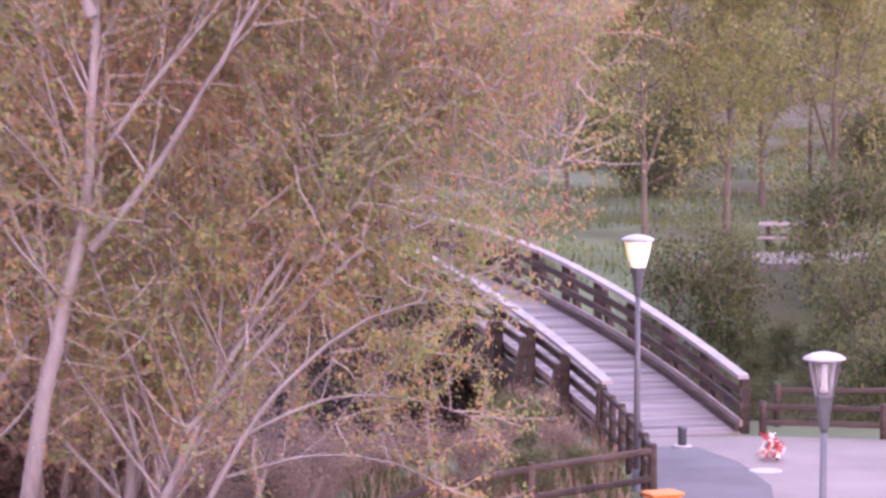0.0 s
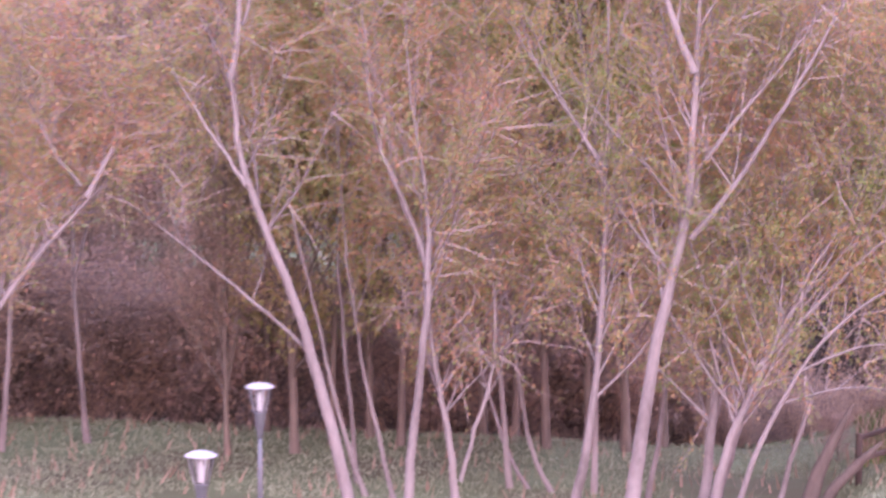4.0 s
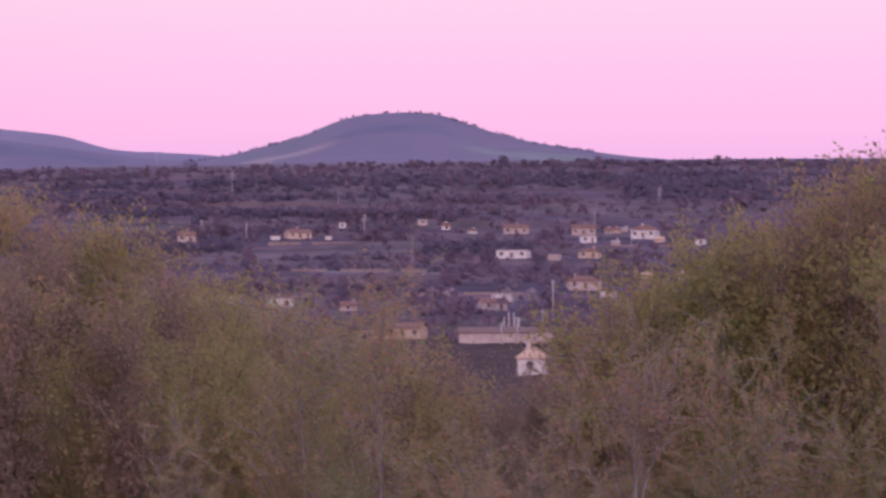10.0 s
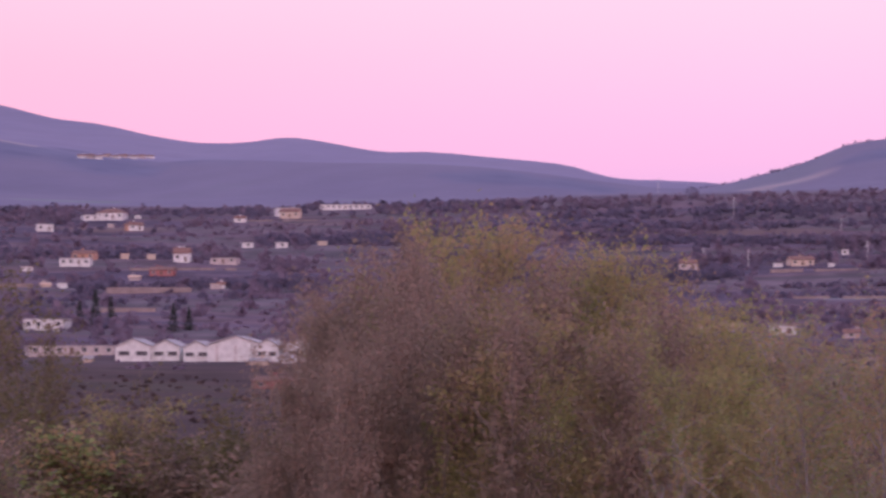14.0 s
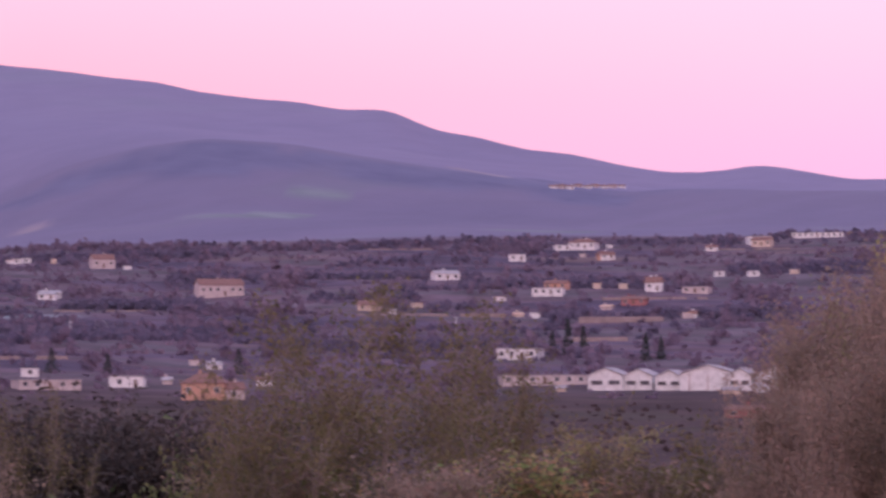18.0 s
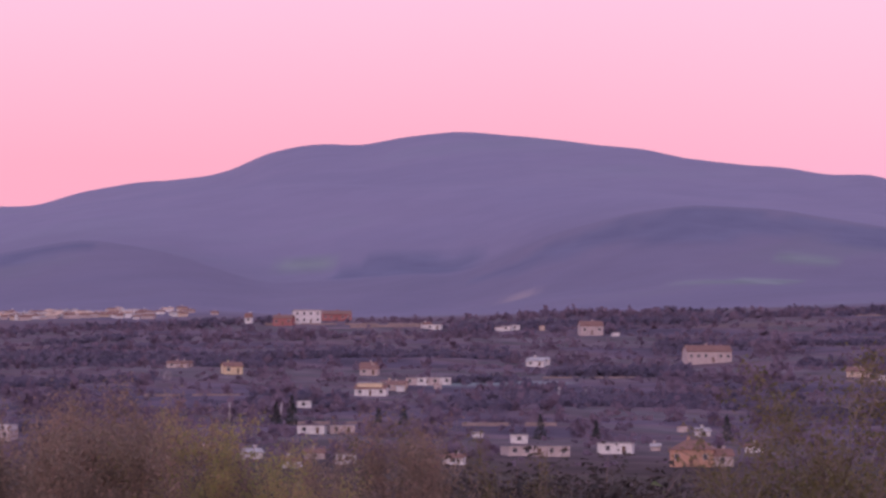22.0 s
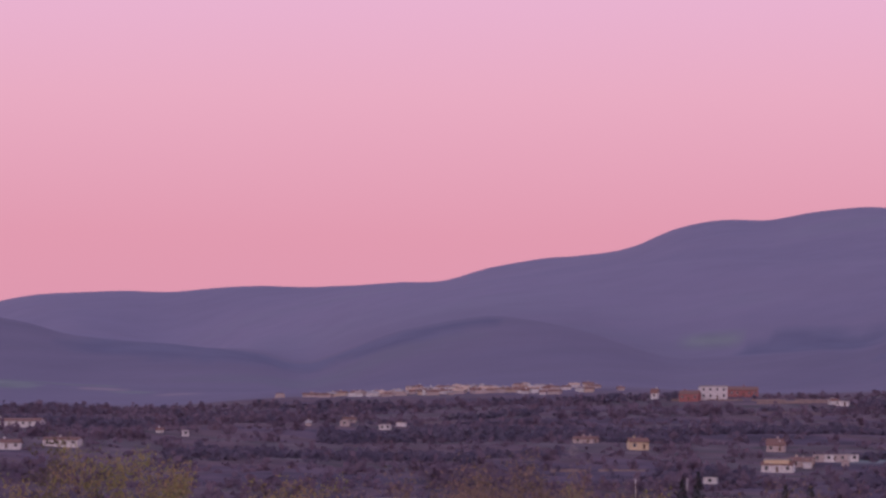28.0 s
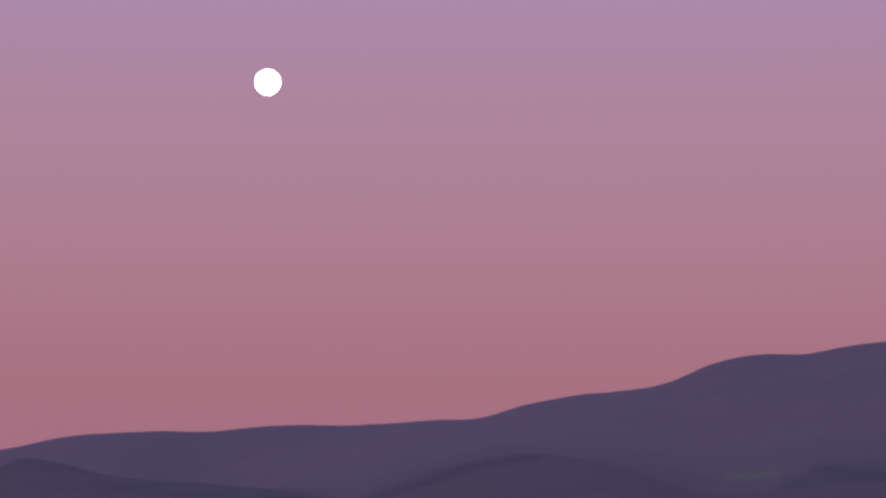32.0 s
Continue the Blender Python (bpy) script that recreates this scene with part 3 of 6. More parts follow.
def tree(name, where, paths, radius, n_limbs, limb_len, leaf, n_leaves, seed, label, leaf_size=0.16, bark=None, group="", up=0.10, clear=0.22, flat=1.0, category="tree", open_angle=0.9, twig_rate=2.6, twig=None, coarse=False, front=1.0):
    """paths: trunk lines as ((dx, dy, height), ...) from the base; limbs spring from them, twigs from the limbs, leaves from the twigs."""
    rng = np.random.RandomState(seed)
    lv, lf, sv, sf = [], [], [], []
    trunks, twigs = [], []
    for k, path in enumerate(paths):
        key = np.array(path, float)
        pts = []
        for i in range(len(key) - 1):
            for t in np.linspace(0, 1, 5)[:-1]:
                p = key[i] * (1 - t) + key[i + 1] * t
                pts.append(p)
        pts.append(key[-1])
        for _ in range(4):
            pts = [pts[0]] + [(a + b * 2 + c) / 4 for a, b, c in zip(pts, pts[1:], pts[2:])] + [pts[-1]]
        pts = [pts[0]] + [p + rng.normal(size=3) * (0.012, 0.012, 0) for p in pts[1:]]
        r0 = radius * (1.0, 0.55, 0.42, 0.36, 0.32)[k]
        rad = [max(0.012, r0 * (1 - 0.93 * (i / (len(pts) - 1)) ** 0.85)) for i in range(len(pts))]
        if k == 0:
            rad[0] *= 1.35
            rad[1] *= 1.08
        tv, tf = [], []
        tube(tv, tf, pts, rad, 5 if coarse else 8)
        trunks.append((tv, tf))
        h = key[-1][2]
        start = clear if k == 0 else 0.12
        for _ in range(int(n_limbs * (1.0 if k == 0 else 0.55))):
            f = rng.uniform(start, 0.98)
            p, d = along(pts, f)
            a = rng.uniform(0, 2 * math.pi)
            out = np.array((math.cos(a), math.sin(a), open_angle * rng.uniform(0.4, 1.5)))
            out[1] *= flat if out[1] > 0 else front
            ln = limb_len * (1.15 - 0.75 * f) * rng.uniform(0.55, 1.2)
            ls, ws = (4, 2) if coarse else (6, 4)
            lp = bend(rng, p, out / np.linalg.norm(out), ln, ls, 0.075, up)
            rr = max(0.012, r0 * (1 - 0.9 * f) * rng.uniform(0.3, 0.5))
            tube(lv, lf, lp, [max(0.006, rr * (1 - 0.85 * i / ls)) for i in range(ls + 1)], 4 if coarse else 5)
            for _ in range(max(4, int(ln * twig_rate))):
                g = rng.uniform(0.15, 1.0)
                q, e = along(lp, g)
                dd = e * 0.7 + rng.normal(size=3) * 0.6
                tp = bend(rng, q, dd / np.linalg.norm(dd), rng.uniform(0.5, 1.5) * (0.6 + 0.14 * limb_len), ws, 0.22, 0.02)
                twigs.append(tp)
                tube(sv, sf, tp, [max(0.003, 0.0125 * (1 - 0.8 * i / ws)) for i in range(ws + 1)], 3)
        for _ in range(6):
            q, e = along(pts, rng.uniform(0.8, 1.0))
            tp = bend(rng, q, e + rng.normal(size=3) * 0.3, rng.uniform(0.8, 1.6), 2 if coarse else 4, 0.15, 0.05)
            twigs.append(tp)
            tube(sv, sf, tp, [max(0.003, 0.012 * (1 - 0.8 * i / (len(tp) - 1))) for i in range(len(tp))], 3)
    root = empty(name, Matrix.Translation(where), label, category, group)
    for k, (tv, tf) in enumerate(trunks):
        link("stem" if k else "trunk", mesh_of("stem" if k else "trunk", tv, tf, bark or M_BARK, True), root)
    link("branchwork", mesh_of("branchwork", lv, lf, bark or M_BARK, True), root)["kind"] = "stuff"
    link("twig_haze", mesh_of("twig_haze", sv, sf, twig or M_TWIG), root)["kind"] = "stuff"
    tw = np.array(twigs)
    pick = rng.randint(0, len(tw), n_leaves)
    f = rng.uniform(0.1, 1.0, n_leaves) * (tw.shape[1] - 1.001)
    i = f.astype(int)
    f = (f - i)[:, None]
    c = tw[pick, i] * (1 - f) + tw[pick, i + 1] * f + rng.normal(size=(n_leaves, 3)) * (0.13 if coarse else 0.075)
    link("crown", leaves_mesh("crown", rng, c, leaf_size, leaf), root)
    TOPS[root.name.split(".")[0]] = float(np.quantile(c[:, 2], 0.997))
    return root


TOPS = {}


def stem(lean_x, lean_y, h, wob, seed):
    """A gently wandering trunk line to height h."""
    r = np.random.RandomState(seed)
    out = [(0, 0, 0)]
    for k in range(1, 6):
        f = k / 5
        out.append((lean_x * f + r.normal() * wob * f, lean_y * f + r.normal() * wob * f, h * f))
    return out


NEAR = dict(limb_len=4.2, leaf_size=0.05, up=0.09, open_angle=1.7, twig_rate=5.0, group="poplars on the near bank", front=-0.5)


def poplar(x, y, radius, leaf, label, *stems, full=1.0, limb=4.2):
    """A poplar on the near bank; stems are (sideways, height) lines that recede a little."""
    paths = [[(dx, 0.1 * k + 0.06 * i, h) for i, (dx, h) in enumerate(line)] for k, line in enumerate(stems)]
    slim = radius < 0.07
    tree("poplar", (x, y, ground_z(x, y) - 0.08), paths, radius, 14 if slim else int(24 * full), leaf=leaf, n_leaves=int(8500 * full) if slim else int((13500 + 4600 * min(4, len(stems))) * full ** 1.2), seed=int(radius * 1000) + int(-x * 10), label=label, clear=0.40 if slim else 0.16 if full > 1 else 0.3, **{**NEAR, "limb_len": 2.6 if slim else limb})


poplar(-23.0, 84.4, 0.075, M_LEAF_OLIVE, "slender pale poplar curving away from its neighbour", [(0, 0), (-0.07, 1.2), (-0.22, 3), (-0.36, 4.1), (-0.6, 5), (-0.78, 5.9), (-0.89, 7), (-1.2, 11.6)])
poplar(-23.8, 85.2, 0.080, M_LEAF_OLIVE, "pale poplar leaning over the thicket", [(0, 0), (0.14, 1), (0.48, 3), (0.81, 4.1), (1.14, 5.3), (1.42, 6.4), (1.67, 7.7), (2.12, 12.1)])
poplar(-22.0, 85.0, 0.100, M_LEAF_OLIVE, "forked white-barked poplar beside the river thicket", [(0, 0), (-0.03, 1.1), (-0.08, 2.7), (0.07, 4.3), (0.18, 6), (0.41, 7.5), (0.55, 8.9), (0.38, 11.4), (0.27, 12.3), (0.23, 13.4)], [(0.21, 6), (0.85, 6.5), (1.39, 6.9), (1.75, 7.7)], [(0.16, 5.9), (0.03, 7.1), (0.12, 7.9), (-0.14, 9.3), (-0.37, 11.3)])
poplar(-20.5, 84.5, 0.100, M_LEAF_OLIVE, "three-stemmed white-barked poplar beside the river", [(0, 0), (0.13, 1.2), (0.46, 3.6), (0.62, 5.4), (0.8, 6.3), (1.02, 7.5), (1.07, 8.8), (0.96, 11), (0.88, 12.2), (0.85, 13.4)], [(0.44, 1.2), (0.71, 3.3), (0.8, 4.9), (1.39, 5.7), (1.88, 6.7), (2.27, 7.9)], [(0.6, 5.5), (0.35, 6.2), (0.19, 7.1), (0.18, 8.4)])
poplar(-19.7, 84.2, 0.110, M_LEAF_ORANGE, "strongly leaning pale poplar with orange buds", [(0, 0), (0.5, 1.3), (1.02, 2.3), (1.66, 3.6), (2.56, 4.9), (3.2, 5.6), (3.84, 6.3), (4.74, 7.1)], [(3.72, 6.2), (4.1, 6.9), (4.34, 7.5), (4.52, 8)], [(3.59, 6.4), (3.08, 7), (2.58, 7.9), (2.33, 9.1)], [(2.56, 4.9), (2.88, 5.4), (3.14, 6.2)])
poplar(-21.0, 87.0, 0.050, M_LEAF_ORANGE, "thin leaning poplar stem among pale poplars", [(0, 0), (-0.15, 0.9), (-0.61, 3), (-0.86, 4), (-1.05, 4.8), (-1.56, 5.8)])
poplar(-11.01, 84.6, 0.130, M_LEAF_ORANGE, "leaning white-barked poplar with bare branch tips by the lamps", [(0, 0), (-0.29, 1.3), (-0.86, 3.4), (-1.18, 4.4), (-1.69, 5.5), (-2.08, 6.6), (-2.25, 7.2), (-2.33, 8.4), (-2.71, 9.1), (-3.09, 9.7), (-3.59, 10.7), (-3.8, 11.8)], [(-2.33, 8.4), (-2.12, 9.4), (-2.22, 10.9), (-2.42, 12)], [(-2.05, 6.4), (-2.46, 7), (-3.6, 8.7), (-4.76, 10.6)], [(-0.9, 3.3), (-1.7, 4), (-2.59, 4.7), (-3.61, 5.5), (-4.75, 6.3), (-5.57, 7.4)], [(-2.13, 9.4), (-1.84, 10.3), (-1.61, 11.9)], full=0.55)
poplar(-11.2, 87.8, 0.060, M_LEAF_ORANGE, "thin poplar stem behind the leaning poplar", [(0, 0), (-0.35, 0.9), (-0.75, 2.4), (-1.09, 4), (-1.43, 5.3), (-1.77, 6.6), (-2.11, 8), (-2.28, 8.9), (-2.54, 11.6)])
poplar(-10.6, 87.4, 0.055, M_LEAF_ORANGE, "thin reddish poplar stem in the grove", [(0, 0), (-0.25, 1), (-0.69, 2.9), (-0.92, 4.4), (-1.05, 5.8), (-1.16, 7.3), (-1.34, 12.1)])
poplar(-10.12, 85.2, 0.110, M_LEAF_ORANGE, "crooked white-barked poplar with orange catkins", [(0, 0), (0.09, 1.2), (0.23, 2.4), (0.38, 4), (0.44, 4.9), (-0.13, 6.2), (-0.58, 7.1), (-0.8, 8.6), (-0.86, 9.7), (-1.06, 13.9)], [(0.39, 4.6), (0.44, 5.4), (0.38, 6.3), (0.1, 7.7), (-0.01, 9), (-0.21, 12.1)])
poplar(-9.3, 86.5, 0.090, M_LEAF_ORANGE, "forked white-barked poplar clump with orange catkins", [(0, 0), (-0.11, 1.4), (-0.34, 2.4), (-0.57, 3.7), (-0.63, 4.6), (-0.89, 9.1)], [(0.07, 0.6), (0.46, 2), (0.74, 2.8), (0.71, 4.2), (0.63, 5.7), (0.57, 7.4), (0.51, 10.6)], [(0.69, 2.8), (0.17, 3.5), (-0.34, 4.3), (-0.91, 5.3), (-1.48, 6.2)], [(0.74, 2.8), (1.03, 3.4), (1.28, 3.5), (1.43, 3.8), (1.49, 4.3)])
poplar(-7.6, 88.7, 0.055, M_LEAF_ORANGE, "thin leaning poplar with orange buds", [(0, 0), (-0.47, 0.9), (-0.71, 2.3), (-0.89, 4.1), (-1.88, 6.1), (-2.29, 7.6), (-2.69, 8.8), (-2.81, 9.6), (-3.16, 12.6)])
poplar(-8.1, 89.1, 0.050, M_LEAF_OLIVE, "thin leaning poplar with olive leaves", [(0, 0), (-0.47, 0.8), (-0.83, 1.9), (-1.3, 3.7), (-1.42, 5.1), (-1.71, 6.9), (-1.95, 8.2), (-2.29, 12.6)])
poplar(-7.01, 85.6, 0.115, M_LEAF_OLIVE, "straight white-barked poplar with olive young leaves", [(0, 0), (0.23, 1.2), (0.42, 2.3), (0.56, 4.2), (0.61, 6.2), (0.61, 7.4), (0.66, 15.9)], [(0.59, 6.7), (-0.08, 7.7), (-0.76, 8.7), (-1.33, 9.6)])
poplar(-5.90, 85.4, 0.165, M_LEAF_OLIVE, "large white-barked poplar with olive and orange leaves", [(0, 0), (0.13, 1.2), (0.38, 3), (0.7, 4.5), (1.02, 5.7), (1.14, 7.5), (1.17, 8.5), (1.25, 10.1), (1.31, 11.4), (1.45, 17.7)], [(1.15, 8.5), (0.81, 9.3), (0.41, 10.6), (0.28, 11.9), (0.14, 13.2)], [(1.1, 5.4), (1.87, 6.3), (2.33, 7.1), (3.33, 8.7), (3.97, 10), (4.6, 11.2), (4.96, 12.1)], [(1.29, 10.7), (1.69, 11.8), (2.07, 12.7)], [(1.32, 6.8), (2.05, 7.8), (2.96, 8.8), (3.96, 10.5)], full=1.25)
poplar(-5.7, 87.8, 0.060, M_LEAF_OLIVE, "thin stem beside the large poplar", [(0, 0), (0.28, 1.6), (0.39, 3.1), (0.47, 4.7), (0.84, 6.2), (1.06, 7.6), (1.56, 13.1)])
poplar(-4.6, 86.4, 0.120, M_LEAF_ORANGE, "pale poplar with limbs fanning towards the footbridge", [(0, 0), (0.22, 1.8), (0.29, 3.3), (0.43, 4.7), (0.64, 11.1)], [(0.18, 4.2), (0.69, 5), (1.3, 5.9), (2.08, 7.1), (2.94, 8.7)], [(0.26, 4.4), (0.44, 5.6), (0.95, 7.1), (1, 8.2)], full=1.7, limb=4.2)
poplar(-4.4, 85.9, 0.105, M_LEAF_OLIVE, "pale poplar leaning low towards the footbridge", [(0, 0), (0.33, 1.7), (0.89, 2.7), (1.33, 3.8), (1.89, 4.6), (2.33, 5.1), (3.77, 9.1)], [(0.82, 2.9), (1.73, 3.9), (2.57, 4.8), (3.18, 5.4), (4.1, 5.7), (5.16, 6.3), (6.07, 6.6)], [(1.51, 4.2), (2.27, 5.5), (3.18, 6.5), (4.1, 7.3), (5.16, 7.6)], full=1.7, limb=4.8)
poplar(-4.4, 87.9, 0.100, M_LEAF_ORANGE, "slanting pale poplar beside the footbridge", [(0, 0), (0.52, 1.8), (0.87, 2.7), (1.46, 3.7), (2.01, 4.9), (2.4, 5.8), (2.87, 7), (3.57, 8.2), (4.31, 11.6)], [(1.85, 4.6), (2.71, 5.4), (3.65, 6.1), (4.66, 6.6), (5.98, 7.6)], full=1.7, limb=4.2)
poplar(-11.6, 89.3, 0.050, M_LEAF_ORANGE, "tall thin poplar with reddish buds", [(0, 0), (-0.28, 3.4), (-0.41, 4.7), (-0.36, 6.1), (0.02, 7.5), (-0.07, 9.4), (-0.34, 11.2), (-0.44, 13.6)])
poplar(-8.5, 89.1, 0.060, M_LEAF_ORANGE, "tall forked poplar with reddish buds", [(0, 0), (-0.29, 3.4), (-0.42, 4.8), (-0.47, 5.9), (-1.21, 7.7), (-1.49, 8.2), (-1.53, 9.9), (-1.78, 13.6)])
poplar(-6.8, 88.7, 0.060, M_LEAF_OLIVE, "tall thin poplar with olive leaves", [(0, 0), (0.08, 3.5), (0.12, 5.2), (0.08, 6.6), (-0.15, 7.8), (-0.34, 9.4), (-0.57, 10.6), (-0.71, 11.7), (-0.91, 14.6)])
poplar(-4.0, 85.6, 0.065, M_LEAF_OLIVE, "low poplar boughs with hanging catkins before the footbridge", [(0, 0), (0.5, 1.6), (1.4, 3.3), (2.6, 4.4), (3.8, 4.8), (4.9, 4.6)], [(1.2, 2.9), (2.4, 3.5), (3.6, 3.4), (4.6, 3.0)], [(0.9, 2.3), (2.2, 2.7), (3.4, 2.5), (4.0, 2.1)], full=1.7)
poplar(-3.2, 86.6, 0.06, M_LEAF_ORANGE, "slanting young poplar with orange buds before the footbridge", [(0, 0), (0.6, 2.2), (1.4, 4.4), (2.5, 6.4), (3.8, 8.2)], [(0.9, 3.0), (2.0, 4.2), (3.3, 5.0), (4.4, 5.6)], full=1.4)

BARE_STEMS = {**NEAR, "radius": 0.075, "n_limbs": 13, "n_leaves": 4200, "clear": 0.5, "limb_len": 3.0, "up": 0.22}
for k, (az, r, lean, h) in enumerate(((16.9, 93, 0.5, 11.0), (16.2, 91, -0.6, 10.5), (19.0, 95, 0.5, 12.0), (18.0, 94, -0.5, 11.5), (12.0, 95, 0.8, 10.0), (10.9, 96, -0.8, 10.5))):
    tree("bare_poplar", (-r * math.sin(radians(az)), r * math.cos(radians(az)), -0.05), [stem(lean, 0.1, h, 0.25, 90 + k), [(lean * 0.3, 0, h * 0.35), (lean * 0.3 + 0.8, 0.2, h * 0.62), (lean * 0.3 + 1.1, 0.3, h * 0.95)]], leaf=M_LEAF_OLIVE, seed=90 + k, label="pale forked poplar with few leaves by the river", **BARE_STEMS)

far_x, far_y = -0.6, 142.0
tree("poplar", (far_x, far_y, ground_z(far_x, far_y) - 0.1), [stem(-0.3, 0.1, 11.0, 0.12, 61), [(0.0, 0, 1.2), (0.8, 0.2, 3.6), (1.2, 0.3, 8.5)]], 0.2, 18, limb_len=3.2, leaf=M_LEAF_ORANGE, n_leaves=9000, seed=61, label="pale poplar beside the picnic table across the river", leaf_size=0.06, clear=0.45, up=0.1, open_angle=1.6)

# variants that stand in the further rows, at height 10
dead = empty("dead_trunk", Matrix.Translation((-2.7, 86.2, -0.05)), "dark split dead trunk leaning over the grass", "trunk")
for k, (dx, dz) in enumerate(((0.95, 2.2), (0.62, 1.9), (1.25, 1.5))):
    tv, tf = [], []
    tube(tv, tf, [np.array(q, float) for q in ((0.12 * k, 0, 0), (0.12 * k + dx * 0.3, 0.05, dz * 0.42), (0.12 * k + dx * 0.75, 0.1, dz * 0.8), (0.12 * k + dx, 0.1, dz))], (0.14, 0.11, 0.085, 0.03), 8)
    link("stem", mesh_of("stem", tv, tf, M_DARKBARK, True), dead)
FAR = dict(bark=M_BROWNBARK, group="willows along the river", twig=M_TWIG_BROWN, twig_rate=1.7, coarse=True)
OLIVE = tree("olive_willow", (0, -400, 0), [stem(0.3, 0.2, 9.0, 0.2, 21), [(0, 0, 1.5), (0.9, 0.2, 4.5), (1.5, 0.4, 8.2)], [(0, 0, 1.8), (-1.0, -0.2, 4.8), (-1.7, -0.3, 7.9)]], 0.065, 28, 2.7, M_LEAF_WILLOW, 24000, 21, "willow with olive-brown young leaves by the river", 0.062, up=0.16, open_angle=1.2, clear=0.1, **FAR)
REDDISH = tree("red_willow", (0, -420, 0), [stem(-0.2, 0.2, 9.3, 0.2, 22), [(0, 0, 1.0), (0.7, 0.2, 4.5), (1.0, 0.4, 8.6)], [(0, 0, 1.3), (-0.8, -0.2, 4.8), (-1.2, -0.3, 8.3)]], 0.06, 32, 2.2, M_LEAF_BROWN, 17000, 22, "nearly bare reddish-brown willow", 0.06, up=0.22, open_angle=1.6, clear=0.1, **FAR)
YELLOW = tree("yellow_willow", (0, -440, 0), [stem(0.2, 0.1, 8.8, 0.2, 23), [(0, 0, 1.5), (1.2, 0.2, 4.3), (2.0, 0.4, 7.2)], [(0, 0, 1.8), (-1.2, -0.2, 4.5), (-2.1, -0.3, 7.0)]], 0.07, 28, 3.0, M_LEAF_YELLOW, 18000, 23, "broad willow in fresh yellow-green leaf", 0.07, up=0.02, clear=0.04, open_angle=0.5, **FAR)
GOLD = tree("golden_willow", (0, -450, 0), [stem(-0.2, 0.1, 8.8, 0.2, 28), [(0, 0, 1.5), (1.1, 0.2, 4.3), (1.9, 0.4, 7.4)], [(0, 0, 1.8), (-1.2, -0.2, 4.5), (-2.0, -0.3, 7.1)]], 0.07, 28, 3.0, M_LEAF_GOLD, 22000, 28, "broad willow in golden-green leaf across the river", 0.07, up=0.02, clear=0.12, open_angle=0.5, **FAR)
THIN = tree("sparse_tree", (0, -460, 0), [stem(0.3, 0.0, 9.2, 0.25, 24), [(0, 0, 1.2), (1.4, 0.2, 4.6), (2.4, 0.4, 7.9)], [(0, 0, 1.5), (-1.3, -0.2, 4.8), (-2.4, -0.3, 8.0)]], 0.06, 26, 2.8, M_LEAF_YELLOW, 6500, 24, "sparse brown tree with open twigs", 0.06, up=0.15, open_angle=1.2, **FAR)
WITHY = dict(up=0.2, open_angle=1.3, clear=0.66, **FAR)
SAPLINGS = [tree("withy", (30 * k, -520, 0), [stem(0.3, 0.1, 9.3, 0.2, 51 + k), [(0, 0, 1.5), (0.9, 0.3, 5.5), (1.5, 0.4, 9.0)]], 0.05, 13, 2.0, leaf, 4600, 51 + k, label, 0.09, **WITHY)
            for k, (leaf, label) in enumerate(((M_LEAF_OLIVE, "slender olive willow in the withy bed"), (M_LEAF_BROWN, "slender brown willow in the withy bed"), (M_LEAF_YELLOW, "slender yellow-green willow in the withy bed")))]
SHRUB = dict(bark=M_DARKBARK, clear=0.05, category="bush", twig=M_TWIG_BROWN, twig_rate=1.3, coarse=True)
BUSH = tree("thicket", (0, -480, 0), [stem(0.4 * math.cos(a), 0.4 * math.sin(a), 3.0, 0.3, 30 + int(a * 10)) for a in (0.3, 1.6, 2.9, 4.1, 5.4)], 0.03, 9, 1.8, M_LEAF_THICKET, 7000, 25, "brown tangled thicket on the river bank", 0.065, group="thickets on the river bank", **SHRUB)
GREENBUSH = tree("evergreen_bush", (0, -500, 0), [stem(0.5 * math.cos(a), 0.5 * math.sin(a), 3.0, 0.2, 40 + int(a * 10)) for a in (0.2, 1.5, 2.8, 4.0, 5.3)], 0.03, 11, 1.7, M_LEAF_DARK, 9000, 26, "dense dark olive bush on the bank", 0.07, group="evergreen bushes", **SHRUB)

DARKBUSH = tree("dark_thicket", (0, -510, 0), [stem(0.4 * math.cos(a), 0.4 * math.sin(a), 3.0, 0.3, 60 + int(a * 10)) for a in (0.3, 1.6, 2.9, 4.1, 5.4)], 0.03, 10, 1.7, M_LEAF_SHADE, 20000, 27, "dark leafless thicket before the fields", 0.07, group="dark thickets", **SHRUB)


def stand(kind, az, r, top, wide=1.0, seed=0):
    """Plant a copy at a bearing and distance, as high as its top rises above eye level (degrees)."""
    rs = random.Random(seed + int(az * 1000) + int(r))
    x, y = -r * math.sin(radians(az)), r * math.cos(radians(az))
    z = ground_z(x, y) - 0.1
    h = max(0.7, EYE_Z + r * math.tan(radians(top)) - z)
    s = h / TOPS[kind.name.split(".")[0]]
    return copy_thing(kind, Matrix.Translation((x, y, z)) @ Matrix.Rotation(rs.uniform(0, 6.28), 4, "Z") @ Matrix.Diagonal((s * wide, s * wide, s, 1)))


# ---- groves: further rows of trees on both banks ----
rg = random.Random(5)
